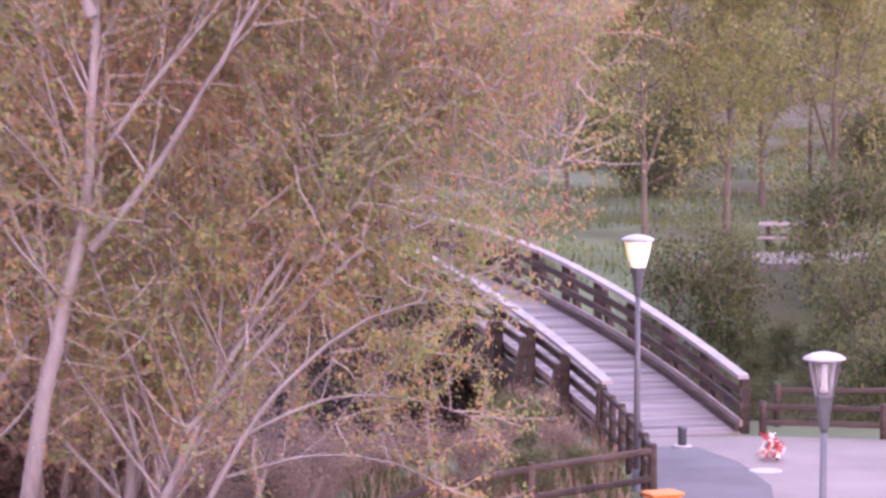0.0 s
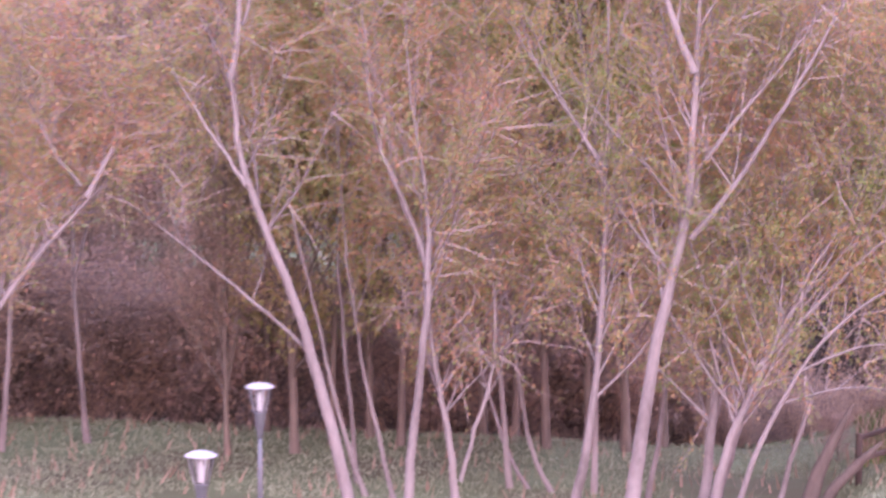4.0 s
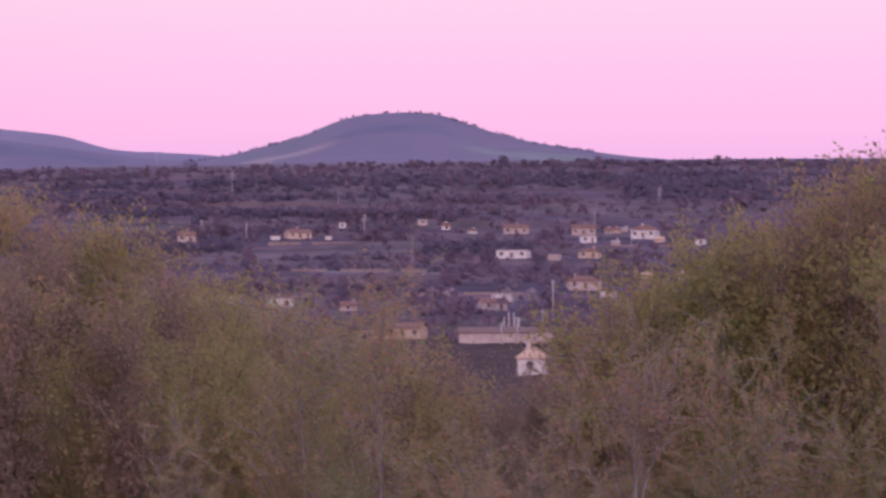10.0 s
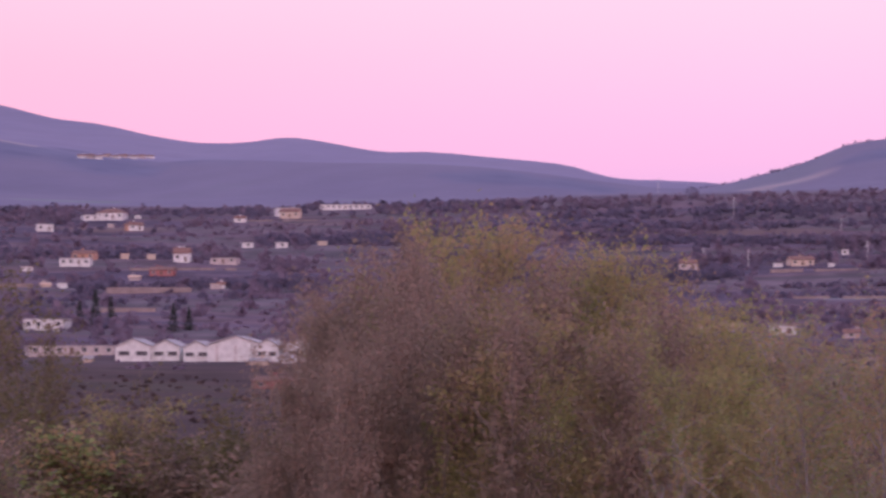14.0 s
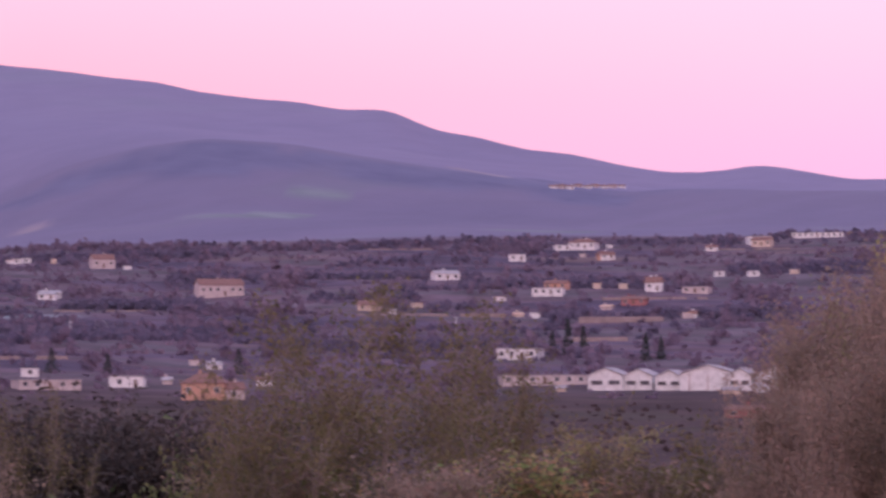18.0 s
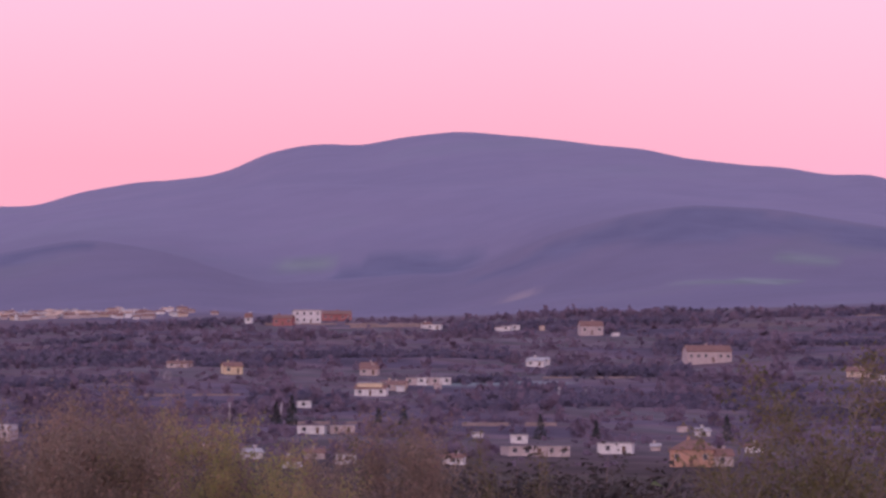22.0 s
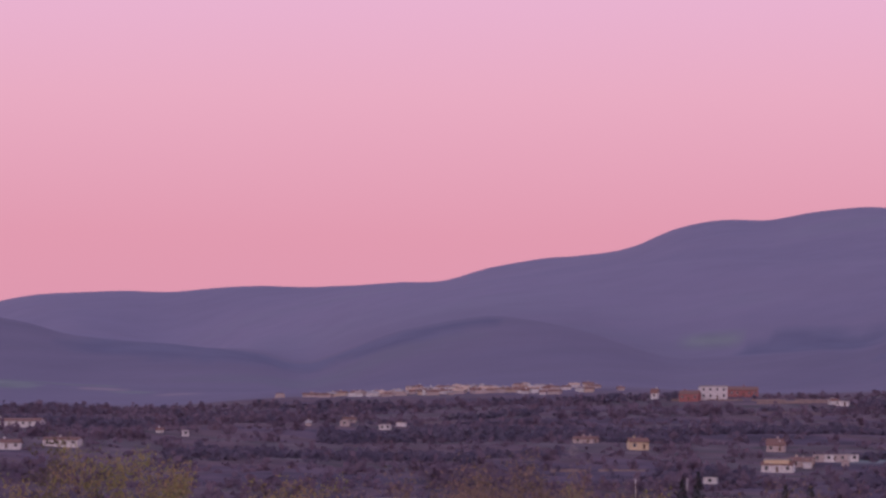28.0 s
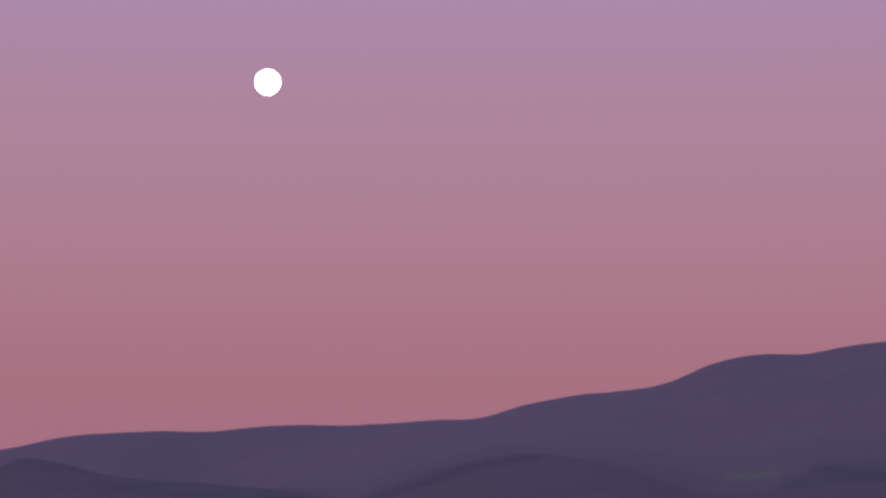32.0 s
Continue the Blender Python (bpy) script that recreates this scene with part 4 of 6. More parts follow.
# crowns along the near bank: (bearing, height of the crown line above the eye in degrees)
CROWN_LINE = ((2.6, 3.0), (3.4, 3.1), (4.7, 2.9), (5.6, 2.6), (6.9, 2.1), (8.0, 1.5), (8.9, 0.7), (9.8, 0.2), (10.5, -0.6), (11.2, -0.45), (12.0, -0.1), (12.9, 0.35), (13.8, 0.5), (14.6, 0.6), (15.4, 0.85), (16.3, 1.4), (17.1, 1.8), (18.0, 2.1), (18.9, 2.48), (19.8, 2.48), (20.7, 2.26), (21.4, 1.8), (22.0, 1.3), (22.5, 0.4))
CROWN_AZ, CROWN_TOP = zip(*CROWN_LINE)
az = 2.9
while az < 22.4:
    top = float(np.interp(az, CROWN_AZ, CROWN_TOP))
    bare = 10.0 < az < 12.6 or az > 20.0 or rg.random() < 0.3
    near_bank = az < 9.5
    stand(REDDISH if bare else OLIVE, az, rg.uniform(93.5, 97.5) if near_bank else rg.uniform(114, 122) if az < 12.6 else rg.uniform(98, 114), top - abs(rg.gauss(0, 0.07)), rg.uniform(0.75, 0.95) if near_bank else rg.uniform(0.65, 0.9))
    az += rg.uniform(0.38, 0.56)
# lower crowns in front fill the grove
for k in range(15):
    az = 13.0 + 9.0 * (k + rg.random()) / 15
    stand(OLIVE if az < 19.5 and k % 3 else REDDISH, az, rg.uniform(92.5, 97), float(np.interp(az, CROWN_AZ, CROWN_TOP)) - rg.uniform(0.9, 1.8), rg.uniform(0.7, 0.9), k)
# lower growth and open trees further round
for az, r, top, w, kind in ((22.8, 118, -0.6, 0.9, YELLOW), (23.8, 116, -0.55, 0.9, YELLOW), (24.8, 120, -0.5, 0.9, OLIVE), (25.6, 118, -0.7, 0.9, YELLOW), (26.3, 122, 0.9, 0.8, THIN), (26.8, 121, 1.2, 1.0, THIN), (27.3, 125, 1.6, 1.0, THIN), (28.0, 128, 1.8, 1.0, THIN), (29.0, 126, 1.85, 1.0, THIN),
                            (29.8, 128, 1.6, 1.0, THIN), (30.4, 124, 1.2, 1.0, THIN), (31.0, 126, 0.6, 0.8, THIN), (31.3, 130, -0.9, 1.2, GREENBUSH), (33.9, 150, 0.2, 0.6, THIN), (35.9, 150, 0.75, 0.8, THIN), (36.6, 150, 0.5, 0.7, THIN),
                            (37.7, 145, 0.3, 0.6, REDDISH), (38.9, 140, 0.75, 0.8, REDDISH), (39.7, 140, 1.0, 0.7, REDDISH), (40.6, 138, 1.2, 0.8, REDDISH), (41.5, 142, 1.0, 0.8, REDDISH), (42.8, 140, 0.9, 0.8, REDDISH),
                            (44.5, 145, 0.9, 0.8, OLIVE), (46.2, 142, 1.2, 0.8, OLIVE), (47.2, 138, 1.4, 0.9, OLIVE), (48.3, 140, 1.6, 0.8, THIN), (49.5, 140, 1.2, 0.9, OLIVE)):
    stand(kind, az, r, top, w, 1)
# trees across the river, behind the bridge
for az, r, top, w, kind in ((-2.27, 135.4, 0.2, 1.0, GOLD), (-3.22, 138.4, 0.3, 1.1, GOLD), (-1.42, 146.4, -0.3, 1.0, GOLD), (-3.74, 148.4, 0.0, 1.1, GOLD), (-4.48, 142.4, 0.2, 1.2, GOLD), (-5.51, 158.4, 0.3, 1.1, GOLD), (-5.08, 170.4, 0.2, 1.2, GOLD), (-0.48, 177.4, -0.6, 1.1, GOLD), (0.67, 182.4, -1.2, 1.1, OLIVE), (1.82, 170.4, -0.5, 0.9, OLIVE), (2.98, 162.4, 0.2, 0.9, THIN),
                            (4.2, 172, 0.4, 0.9, REDDISH), (5.5, 165, 0.4, 0.9, OLIVE), (7.5, 168, -0.2, 0.9, REDDISH), (10.5, 168, -1.0, 0.9, REDDISH), (14.0, 168, -0.6, 0.9, REDDISH),
                            (-2.04, 197.4, -0.2, 1.2, OLIVE), (-4.02, 192.4, 0.1, 1.2, THIN), (1.07, 207.4, -0.4, 1.2, THIN), (3.4, 205, -0.3, 1.2, OLIVE), (-0.90, 160.4, -2.6, 1.1, OLIVE)):
    stand(kind, az, r, top, w, 2)


def bush_at(kind, az, r, h, wide, seed):
    x, y = -r * math.sin(radians(az)), r * math.cos(radians(az))
    ob = stand(kind, az, r, math.degrees(math.atan((ground_z(x, y) + h - EYE_Z) / r)), wide, seed)
    ob.location.z -= 0.09 * h


# thickets along the far bank and in the river bed
for k in range(36):
    az = -5.0 + 22.5 * (k + rg.uniform(0, 0.9)) / 36
    r = rg.uniform(127, 140) - (7.6 if az < 3 else 0)
    if -2.9 < az < 1.0 or -4.15 < az < -3.45:
        continue
    bush_at(BUSH if rg.random() < 0.75 and az > 0 else GREENBUSH, az, r, rg.uniform(5.5, 8.0) if az > 0 else rg.uniform(3.0, 4.6), rg.uniform(0.9, 1.3), k)
for k in range(64):
    az = 1.2 + 16.5 * (k + rg.random()) / 64
    bush_at(BUSH, az, rg.uniform(97.5, 107), rg.uniform(3.4, 6.4) if az > 3 else rg.uniform(2.2, 3.4), rg.uniform(1.0, 1.4), k + 50)
for k in range(16):
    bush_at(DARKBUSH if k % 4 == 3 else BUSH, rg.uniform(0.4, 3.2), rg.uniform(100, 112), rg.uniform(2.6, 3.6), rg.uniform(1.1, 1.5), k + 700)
for k in range(22):
    u = rg.random()
    x, y = 0.4 - 9.0 * u - rg.uniform(0, 3.0), 108 + 20 * u + rg.uniform(-2, 2)
    bush_at(DARKBUSH if k % 3 == 2 else BUSH, math.degrees(math.atan2(-x, y)), math.hypot(x, y), rg.uniform(3.4, 4.8), rg.uniform(1.0, 1.4), k + 760)
for az, r, h, kind in ((-3.04, 106.4, 1.5, GREENBUSH), (-3.51, 113.4, 1.5, GREENBUSH), (-4.10, 111.4, 1.5, GREENBUSH), (-4.64, 109.4, 4.2, GREENBUSH), (-5.18, 108.4, 4.6, GREENBUSH), (-2.59, 124.4, 4.6, GREENBUSH), (-3.12, 126.4, 1.5, GREENBUSH), (-4.83, 122.4, 4.6, GREENBUSH),
                       (14.2, 112, 3.4, GREENBUSH), (12.8, 114, 3.2, GREENBUSH), (1.04, 100.4, 2.4, BUSH), (1.79, 103.4, 2.8, BUSH), (0.39, 104.4, 1.9, BUSH), (2.55, 99.4, 2.6, BUSH), (1.27, 91.4, 1.3, BUSH), (0.07, 108.4, 2.0, BUSH), (1.07, 123.4, 3.4, BUSH), (1.50, 120.4, 3.2, BUSH), (1.35, 111.4, 2.2, BUSH), (1.88, 113.4, 2.6, BUSH), (1.02, 116.4, 2.0, BUSH), (2.42, 110.4, 2.6, BUSH), (3.16, 113.4, 3.0, BUSH), (0.71, 113.4, 1.6, BUSH), (-3.67, 116.4, 1.5, GREENBUSH), (-3.93, 120.4, 1.5, GREENBUSH), (-4.25, 117.4, 1.5, GREENBUSH), (-3.44, 123.4, 1.5, GREENBUSH), (-3.34, 117.4, 1.5, GREENBUSH), (-4.62, 118.4, 4.6, GREENBUSH), (-3.76, 125.4, 1.5, GREENBUSH), (-4.18, 125.4, 1.5, GREENBUSH)):
    bush_at(kind, az, r, h, 1.0, 9)
for k, (az, r, h) in enumerate(((-2.26, 152.4, 3.6), (-2.78, 158.4, 4.2), (-5.10, 150.4, 3.4), (-1.73, 164.4, 3.0))):
    bush_at(GREENBUSH, az, r, h, 1.4, k + 130)
# low dark growth in front of the fields
for k, (az, top) in enumerate(((30.3, -0.65), (30.8, -0.6), (31.3, -0.55), (31.8, -0.45), (32.3, -0.4), (32.8, -0.35), (33.3, -0.2), (33.8, -0.1), (34.3, -0.15), (34.8, -0.35), (35.4, -0.55), (36.2, -0.7), (37.2, -0.7), (42.6, -0.45), (43.1, -0.4), (43.7, -0.5), (44.4, -0.6))):
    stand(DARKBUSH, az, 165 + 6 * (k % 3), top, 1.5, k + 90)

for k, (x, y, h) in enumerate(((1.0, 97.0, 1.3), (1.8, 96.4, 0.9), (0.6, 94.8, 1.2), (2.0, 94.0, 0.8), (1.4, 98.8, 1.2), (0.3, 93.0, 1.4), (1.3, 92.6, 1.0))):
    bush_at(BUSH if k % 3 else GREENBUSH, math.degrees(math.atan2(-x, y)), math.hypot(x, y), h, 1.3, k + 400)
# low willow growth along the river, in front of the fields
for k in range(46):
    az = 21.5 + 28.5 * (k + rg.random()) / 46
    if 30.2 < az < 35.2 or 42.4 < az < 44.6:
        continue
    stand(SAPLINGS[2 if az < 25 and k % 3 == 0 else (0, 1, 1)[k % 3]], az, rg.uniform(108, 132), rg.uniform(-1.15, -0.6), rg.uniform(1.3, 1.8), k + 500)
# crowns that rise over the fields
for k, (az, r, top, w, kind) in enumerate(((41.0, 136, 1.15, 1.0, REDDISH), (41.8, 134, 0.95, 1.0, REDDISH), (40.3, 133, 0.95, 1.0, REDDISH), (39.1, 135, 0.8, 0.8, OLIVE), (38.6, 138, 0.35, 0.9, OLIVE), (36.4, 146, 0.8, 0.9, REDDISH), (35.7, 149, 0.7, 0.9, REDDISH), (34.8, 152, 0.6, 0.7, THIN), (35.5, 128, -0.45, 1.2, REDDISH), (43.0, 138, 0.7, 1.0, REDDISH), (44.0, 137, 0.6, 1.0, REDDISH), (37.4, 140, 0.1, 0.8, REDDISH))):
    stand(kind, az, r, top, w, k + 600)


# ---- footbridge: arched timber bridge over the river ----
def build_bridge():
    a = Vector((3.90, 99.56, 0.0))
    way = Vector((-0.287, 0.958, 0.0)).normalized()
    side = Vector((way.y, -way.x, 0.0))
    L, H, W = 31.6, 1.27, 2.55

    def deck_z(s):
        u = min(max(s / L, 0.0), 1.0)
        return 0.80 + 4 * H * u * (1 - u)

    def at(s, t, z=0.0):
        p = a + way * s + side * t
        return Vector((p.x, p.y, deck_z(s) + z))

    root = empty("footbridge", Matrix(), "arched dark timber footbridge with pale weathered handrails over the river", "bridge")
    steps = 20

    def swept(bm, t, z, w, h, s0=0.0, s1=L):
        ring = []
        for k in range(steps + 1):
            s = s0 + (s1 - s0) * k / steps
            c = at(s, t, z)
            ring.append([bm.verts.new(c + side * (dx * w / 2) + Vector((0, 0, dz * h / 2))) for dx, dz in ((-1, -1), (1, -1), (1, 1), (-1, 1))])
        for p, q in zip(ring, ring[1:]):
            for i in range(4):
                bm.faces.new((p[i], p[(i + 1) % 4], q[(i + 1) % 4], q[i]))
        bm.faces.new(ring[0][::-1])
        bm.faces.new(ring[-1])
        bmesh.ops.recalc_face_normals(bm, faces=bm.faces)
        return bm

    for sgn in (-1, 1):
        part("arch_beam", swept(bmesh.new(), sgn * (W / 2 + 0.02), -0.50, 0.18, 0.85), M_TIMBER, root, "deep dark glued timber arch beam")
        part("handrail", swept(bmesh.new(), sgn * (W / 2 - 0.02), 0.97, 0.20, 0.07), M_RAILTOP, root, "pale weathered handrail")
        for z, h, mt in ((0.70, 0.13, M_TIMBER), (0.44, 0.13, M_TIMBER), (0.16, 0.12, M_RAIL)):
            part("rail_board", swept(bmesh.new(), sgn * (W / 2 - 0.06), z, 0.05, h), mt, root)
        part("kerb_board", swept(bmesh.new(), sgn * (W / 2 - 0.13), 0.08, 0.08, 0.10), M_TIMBER, root)
        n = 17
        for k in range(n):
            s = 0.12 + (L - 0.24) * k / (n - 1)
            bm = bmesh.new()
            beam(bm, at(s, sgn * (W / 2 + 0.05), -0.85), at(s, sgn * (W / 2 + 0.05), 0.93), 0.17, 0.20, 0.02)
            post = part("post", bm, M_TIMBER, root)
            if 0 < k < n - 1:
                bm = bmesh.new()
                beam(bm, at(s, sgn * (W / 2 + 0.42), -0.62), at(s, sgn * (W / 2 + 0.16), 0.74), 0.15, 0.14, 0.02)
                part("brace", bm, M_TIMBER, post)
                bm = bmesh.new()
                beam(bm, at(s, sgn * (W / 2 + 0.10), -0.66), at(s, sgn * (W / 2 + 0.55), -0.66), 0.10, 0.12, 0.01)
                part("outrigger", bm, M_TIMBER, post)
    for s in (-0.3, L + 0.3):
        bm = bmesh.new()
        c = a + way * s
        box(bm, c.x, c.y, -0.25, 3.4, 0.9, 1.98, 0.03, Matrix.Rotation(math.atan2(-way.x, way.y), 4, "Z"))
        part("abutment", bm, M_CONCRETE, root, "grey concrete abutment")
    # deck boards
    ang = math.atan2(-way.x, way.y)
    bm = bmesh.new()
    box(bm, 0, 0, 0, W - 0.12, 0.132, 0.045, 0.006)
    me = bpy.data.meshes.new("deck_board")
    bm.to_mesh(me)
    bm.free()
    me.materials.append(M_DECK)
    rs = random.Random(3)
    k, s = 0, 0.07
    while s < L:
        c = at(s, rs.uniform(-0.012, 0.012), -0.02 + rs.uniform(-0.004, 0.004))
        slope = math.atan(4 * H / L * (1 - 2 * s / L))
        link("deck_board", me, root, Matrix.Translation(c) @ Matrix.Rotation(ang, 4, "Z") @ Matrix.Rotation(slope, 4, "X"))
        s += 0.142


M_RAIL = mat("greyed_rail_board", ((0.20, 0.15, 0.15), (0.34, 0.27, 0.27)), 2.0, 0.7, bump=0.4, random_mix=0.3)
build_bridge()


# ---- wooden post-and-rail fences ----
def fence(points, label, heights=(0.86, 0.44), post_h=1.0, gap=1.9):
    root = empty("fence", Matrix(), label, "fence", "timber fences by the bridge")
    for p, q in zip(points, points[1:]):
        p, q = Vector(p), Vector(q)
        n = max(1, round((q - p).length / gap))
        for k in range(n + (1 if (q - Vector(points[-1])).length < 1e-6 else 0)):
            c = p.lerp(q, k / n)
            z = ground_z(c.x, c.y)
            bm = bmesh.new()
            lathe(bm, ((0.065, -0.25), (0.07, 0.4), (0.066, post_h - 0.02), (0.045, post_h)), 9, c.x, c.y, z)
            part("post", bm, M_TIMBER, root)
        for k in range(n):
            c, d = p.lerp(q, k / n), p.lerp(q, (k + 1) / n)
            zc, zd = ground_z(c.x, c.y), ground_z(d.x, d.y)
            for h in heights:
                bm = bmesh.new()
                beam(bm, (c.x, c.y, zc + h), (d.x, d.y, zd + h), 0.07, 0.10, 0.02)
                part("rail", bm, M_TIMBER, root)


fence([(2.61, 98.66, 0), (2.82, 96.56, 0), (2.97, 94.36, 0), (3.07, 92.16, 0)], "short dark timber fence leading to the footbridge", (0.9, 0.6, 0.3), 1.0, 1.1)
fence([(3.07, 92.06, 0), (1.17, 90.26, 0), (-1.63, 87.56, 0)], "dark timber fence along the grass bank", (0.9, 0.47), 1.0, 2.2)
fence([(5.42, 99.66, 0), (7.47, 99.26, 0), (11.37, 98.56, 0)], "dark timber fence beside the concrete path", (0.52, 0.25), 0.62, 2.0)
fence([(5.77, 100.76, 0), (7.87, 100.66, 0), (11.87, 100.46, 0)], "weathered timber fence above the river", (0.66,), 0.78, 2.0)


# ---- street lamps ----
def street_lamp(x, y, h, lit, label):
    z = ground_z(x, y)
    root = empty("street_lamp", Matrix.Translation((x, y, z)), label, "lamp", "street lamps along the path")
    part("base_plate", lathe(bmesh.new(), ((0.13, -0.02), (0.13, 0.03), (0.09, 0.05), (0.075, 0.35)), 16), M_LAMPMETAL, root)
    part("pole", lathe(bmesh.new(), ((0.055, 0.0), (0.05, 1.5), (0.04, h - 0.98)), 14), M_LAMPMETAL, root)
    part("socket", lathe(bmesh.new(), ((0.04, h - 0.98), (0.055, h - 0.92), (0.075, h - 0.78), (0.105, h - 0.56), (0.125, h - 0.515)), 16), M_LAMPMETAL, root, "dark funnel-shaped lamp socket")
    globe = part("lantern", lathe(bmesh.new(), ((0.118, h - 0.51), (0.15, h - 0.40), (0.185, h - 0.25), (0.212, h - 0.105)), 20, cap=False), M_LITGLASS if lit else M_GLASS, root, "glowing frosted lantern" if lit else "clear glass lantern")
    part("rib_ring", lathe(bmesh.new(), ((0.212, h - 0.115), (0.218, h - 0.105), (0.212, h - 0.09)), 20), M_CAP, root)
    part("cap", lathe(bmesh.new(), ((0.235, h - 0.105), (0.262, h - 0.09), (0.258, h - 0.075), (0.17, h - 0.03), (0.07, h - 0.008), (0.01, h)), 24), M_CAP, root, "pale domed cap")
    part("bulb", lathe(bmesh.new(), ((0.05, h - 0.50), (0.05, h - 0.46), (0.035, h - 0.40), (0.035, h - 0.16)), 14), M_LIT if lit else M_TUBE, root)
    for k in range(4):
        t = 2 * math.pi * k / 4 + 0.5
        bm = bmesh.new()
        beam(bm, (0.116 * math.cos(t), 0.116 * math.sin(t), h - 0.51), (0.206 * math.cos(t), 0.206 * math.sin(t), h - 0.105), 0.022, 0.022)
        part("stay", bm, M_CAP, globe)
    return root


M_LITGLASS = plain("glowing_lantern_glass", (0.9, 0.85, 0.8), 0.4, emit=(1.0, 0.62, 0.33), power=0.26)
M_TUBE = plain("white_lamp_tube", (0.75, 0.75, 0.78), 0.4)
street_lamp(2.92, 93.76, 4.05, True, "lit street lamp with a domed cap by the footbridge")
street_lamp(4.47, 80.86, 3.8, False, "unlit street lamp with clear lantern beside the path")
street_lamp(-12.04, 80.00, 3.28, False, "unlit grey street lamp in front of the poplars")
street_lamp(-11.82, 73.00, 3.16, False, "unlit grey street lamp nearer the houses")
street_lamp(-26.9, 92.8, 5.3, True, "lit street lamp among pale poplars")
# ---- path, bollard, litter ----
def slab(name, pts, z0, z1, material, label, cat):
    n = len(pts)
    v = [(x, y, z0) for x, y in pts] + [(x, y, z1) for x, y in pts]
    f = [tuple(range(n))[::-1], tuple(range(n, 2 * n))] + [(i, (i + 1) % n, n + (i + 1) % n, n + i) for i in range(n)]
    return tagged(new(name, mesh_of(name, v, f, material)), label, cat, kind="structure")


slab("path", [(2.77, 99.36), (3.02, 91.86), (3.27, 84.36), (3.1, 81.0), (8.5, 81.0), (9.37, 84.36), (13.87, 89.36), (13.87, 97.96), (5.37, 99.56)], 0.470, 0.790, M_PATH, "pale concrete path at the end of the footbridge", "path")
slab("path_patch", [(3.07, 98.26), (4.17, 98.26), (4.77, 96.56), (5.07, 94.16), (4.87, 90.86), (3.37, 87.36), (3.17, 91.86)], 0.570, 0.796, M_ASPHALT, "bluish grey worn asphalt patch on the path", "path")
bollard = empty("bollard", Matrix.Translation((3.93, 98.26, 0.796)), "short dark metal bollard with a pale foot", "bollard")
part("foot", lathe(bmesh.new(), ((0.17, 0.0), (0.17, 0.025), (0.10, 0.035)), 16), M_CONCRETE, bollard, "pale round foot")
part("post", lathe(bmesh.new(), ((0.075, 0.03), (0.075, 0.30), (0.085, 0.31), (0.085, 0.345), (0.06, 0.37)), 14), M_LAMPMETAL, bollard)
cover = empty("manhole_cover", Matrix.Translation((5.12, 95.66, 0.79)), "pale round cover set in the concrete path", "cover")
part("lid", lathe(bmesh.new(), ((0.27, 0.0), (0.27, 0.012), (0.25, 0.018)), 20), M_CAP, cover)


def tape_bundle(x, y, z):
    """Crumpled red-and-white barrier tape in a heap."""
    rs = random.Random(8)
    root = empty("barrier_tape", Matrix.Translation((x, y, z)) @ Matrix.Diagonal((0.8, 0.8, 1.25, 1)), "crumpled heap of red and white barrier tape", "tape")
    for col, nm in ((M_RED, "red_band"), (M_WHITE, "white_band")):
        for k in range(9):
            v, f = [], []
            c = Vector((rs.gauss(0, 0.10), rs.gauss(0, 0.10), rs.uniform(0.08, 0.42)))
            d = Vector((rs.gauss(0, 1), rs.gauss(0, 1), rs.gauss(0, 0.8))).normalized()
            for i in range(9):
                w = d.cross(Vector((rs.gauss(0, 0.4), 0.3, 1))).normalized() * 0.045
                c.z = max(c.z, 0.06)
                v += [tuple(c - w), tuple(c + w)]
                d = (d + Vector((rs.gauss(0, 0.9), rs.gauss(0, 0.9), rs.gauss(0, 0.7)))).normalized()
                if c.length > 0.34:
                    d = (-c + Vector((0, 0, 0.25))).normalized()
                c = c + d * 0.09
            for i in range(8):
                f.append((2 * i, 2 * i + 1, 2 * i + 3, 2 * i + 2))
            ob = link(nm, mesh_of(nm, v, f, col, True), root)
            sol = ob.modifiers.new("thickness", "SOLIDIFY")
            sol.thickness = 0.006


M_RED = plain("red_tape", (0.62, 0.07, 0.08), 0.4)
M_WHITE = plain("white_tape", (0.8, 0.78, 0.78), 0.4)
tape_bundle(5.29, 96.76, 0.79)

# orange bin in front of the fence
bin_ob = empty("litter_bin", Matrix.Translation((3.15, 90.76, 0.79)) @ Matrix.Rotation(0.4, 4, "Z"), "orange plastic litter bin by the fence", "bin")
M_ORANGE = mat("orange_plastic", ((0.55, 0.17, 0.05), (0.72, 0.26, 0.08)), 4.0, 0.5)
part("body", box(bmesh.new(), 0, 0, 0.20, 0.50, 0.40, 0.40, 0.04), M_ORANGE, bin_ob)
part("lid", box(bmesh.new(), 0, 0.0, 0.435, 0.54, 0.44, 0.06, 0.025), M_ORANGE, bin_ob)
part("slot", box(bmesh.new(), 0, -0.205, 0.30, 0.26, 0.02, 0.08, 0.004), M_TIMBER, bin_ob)


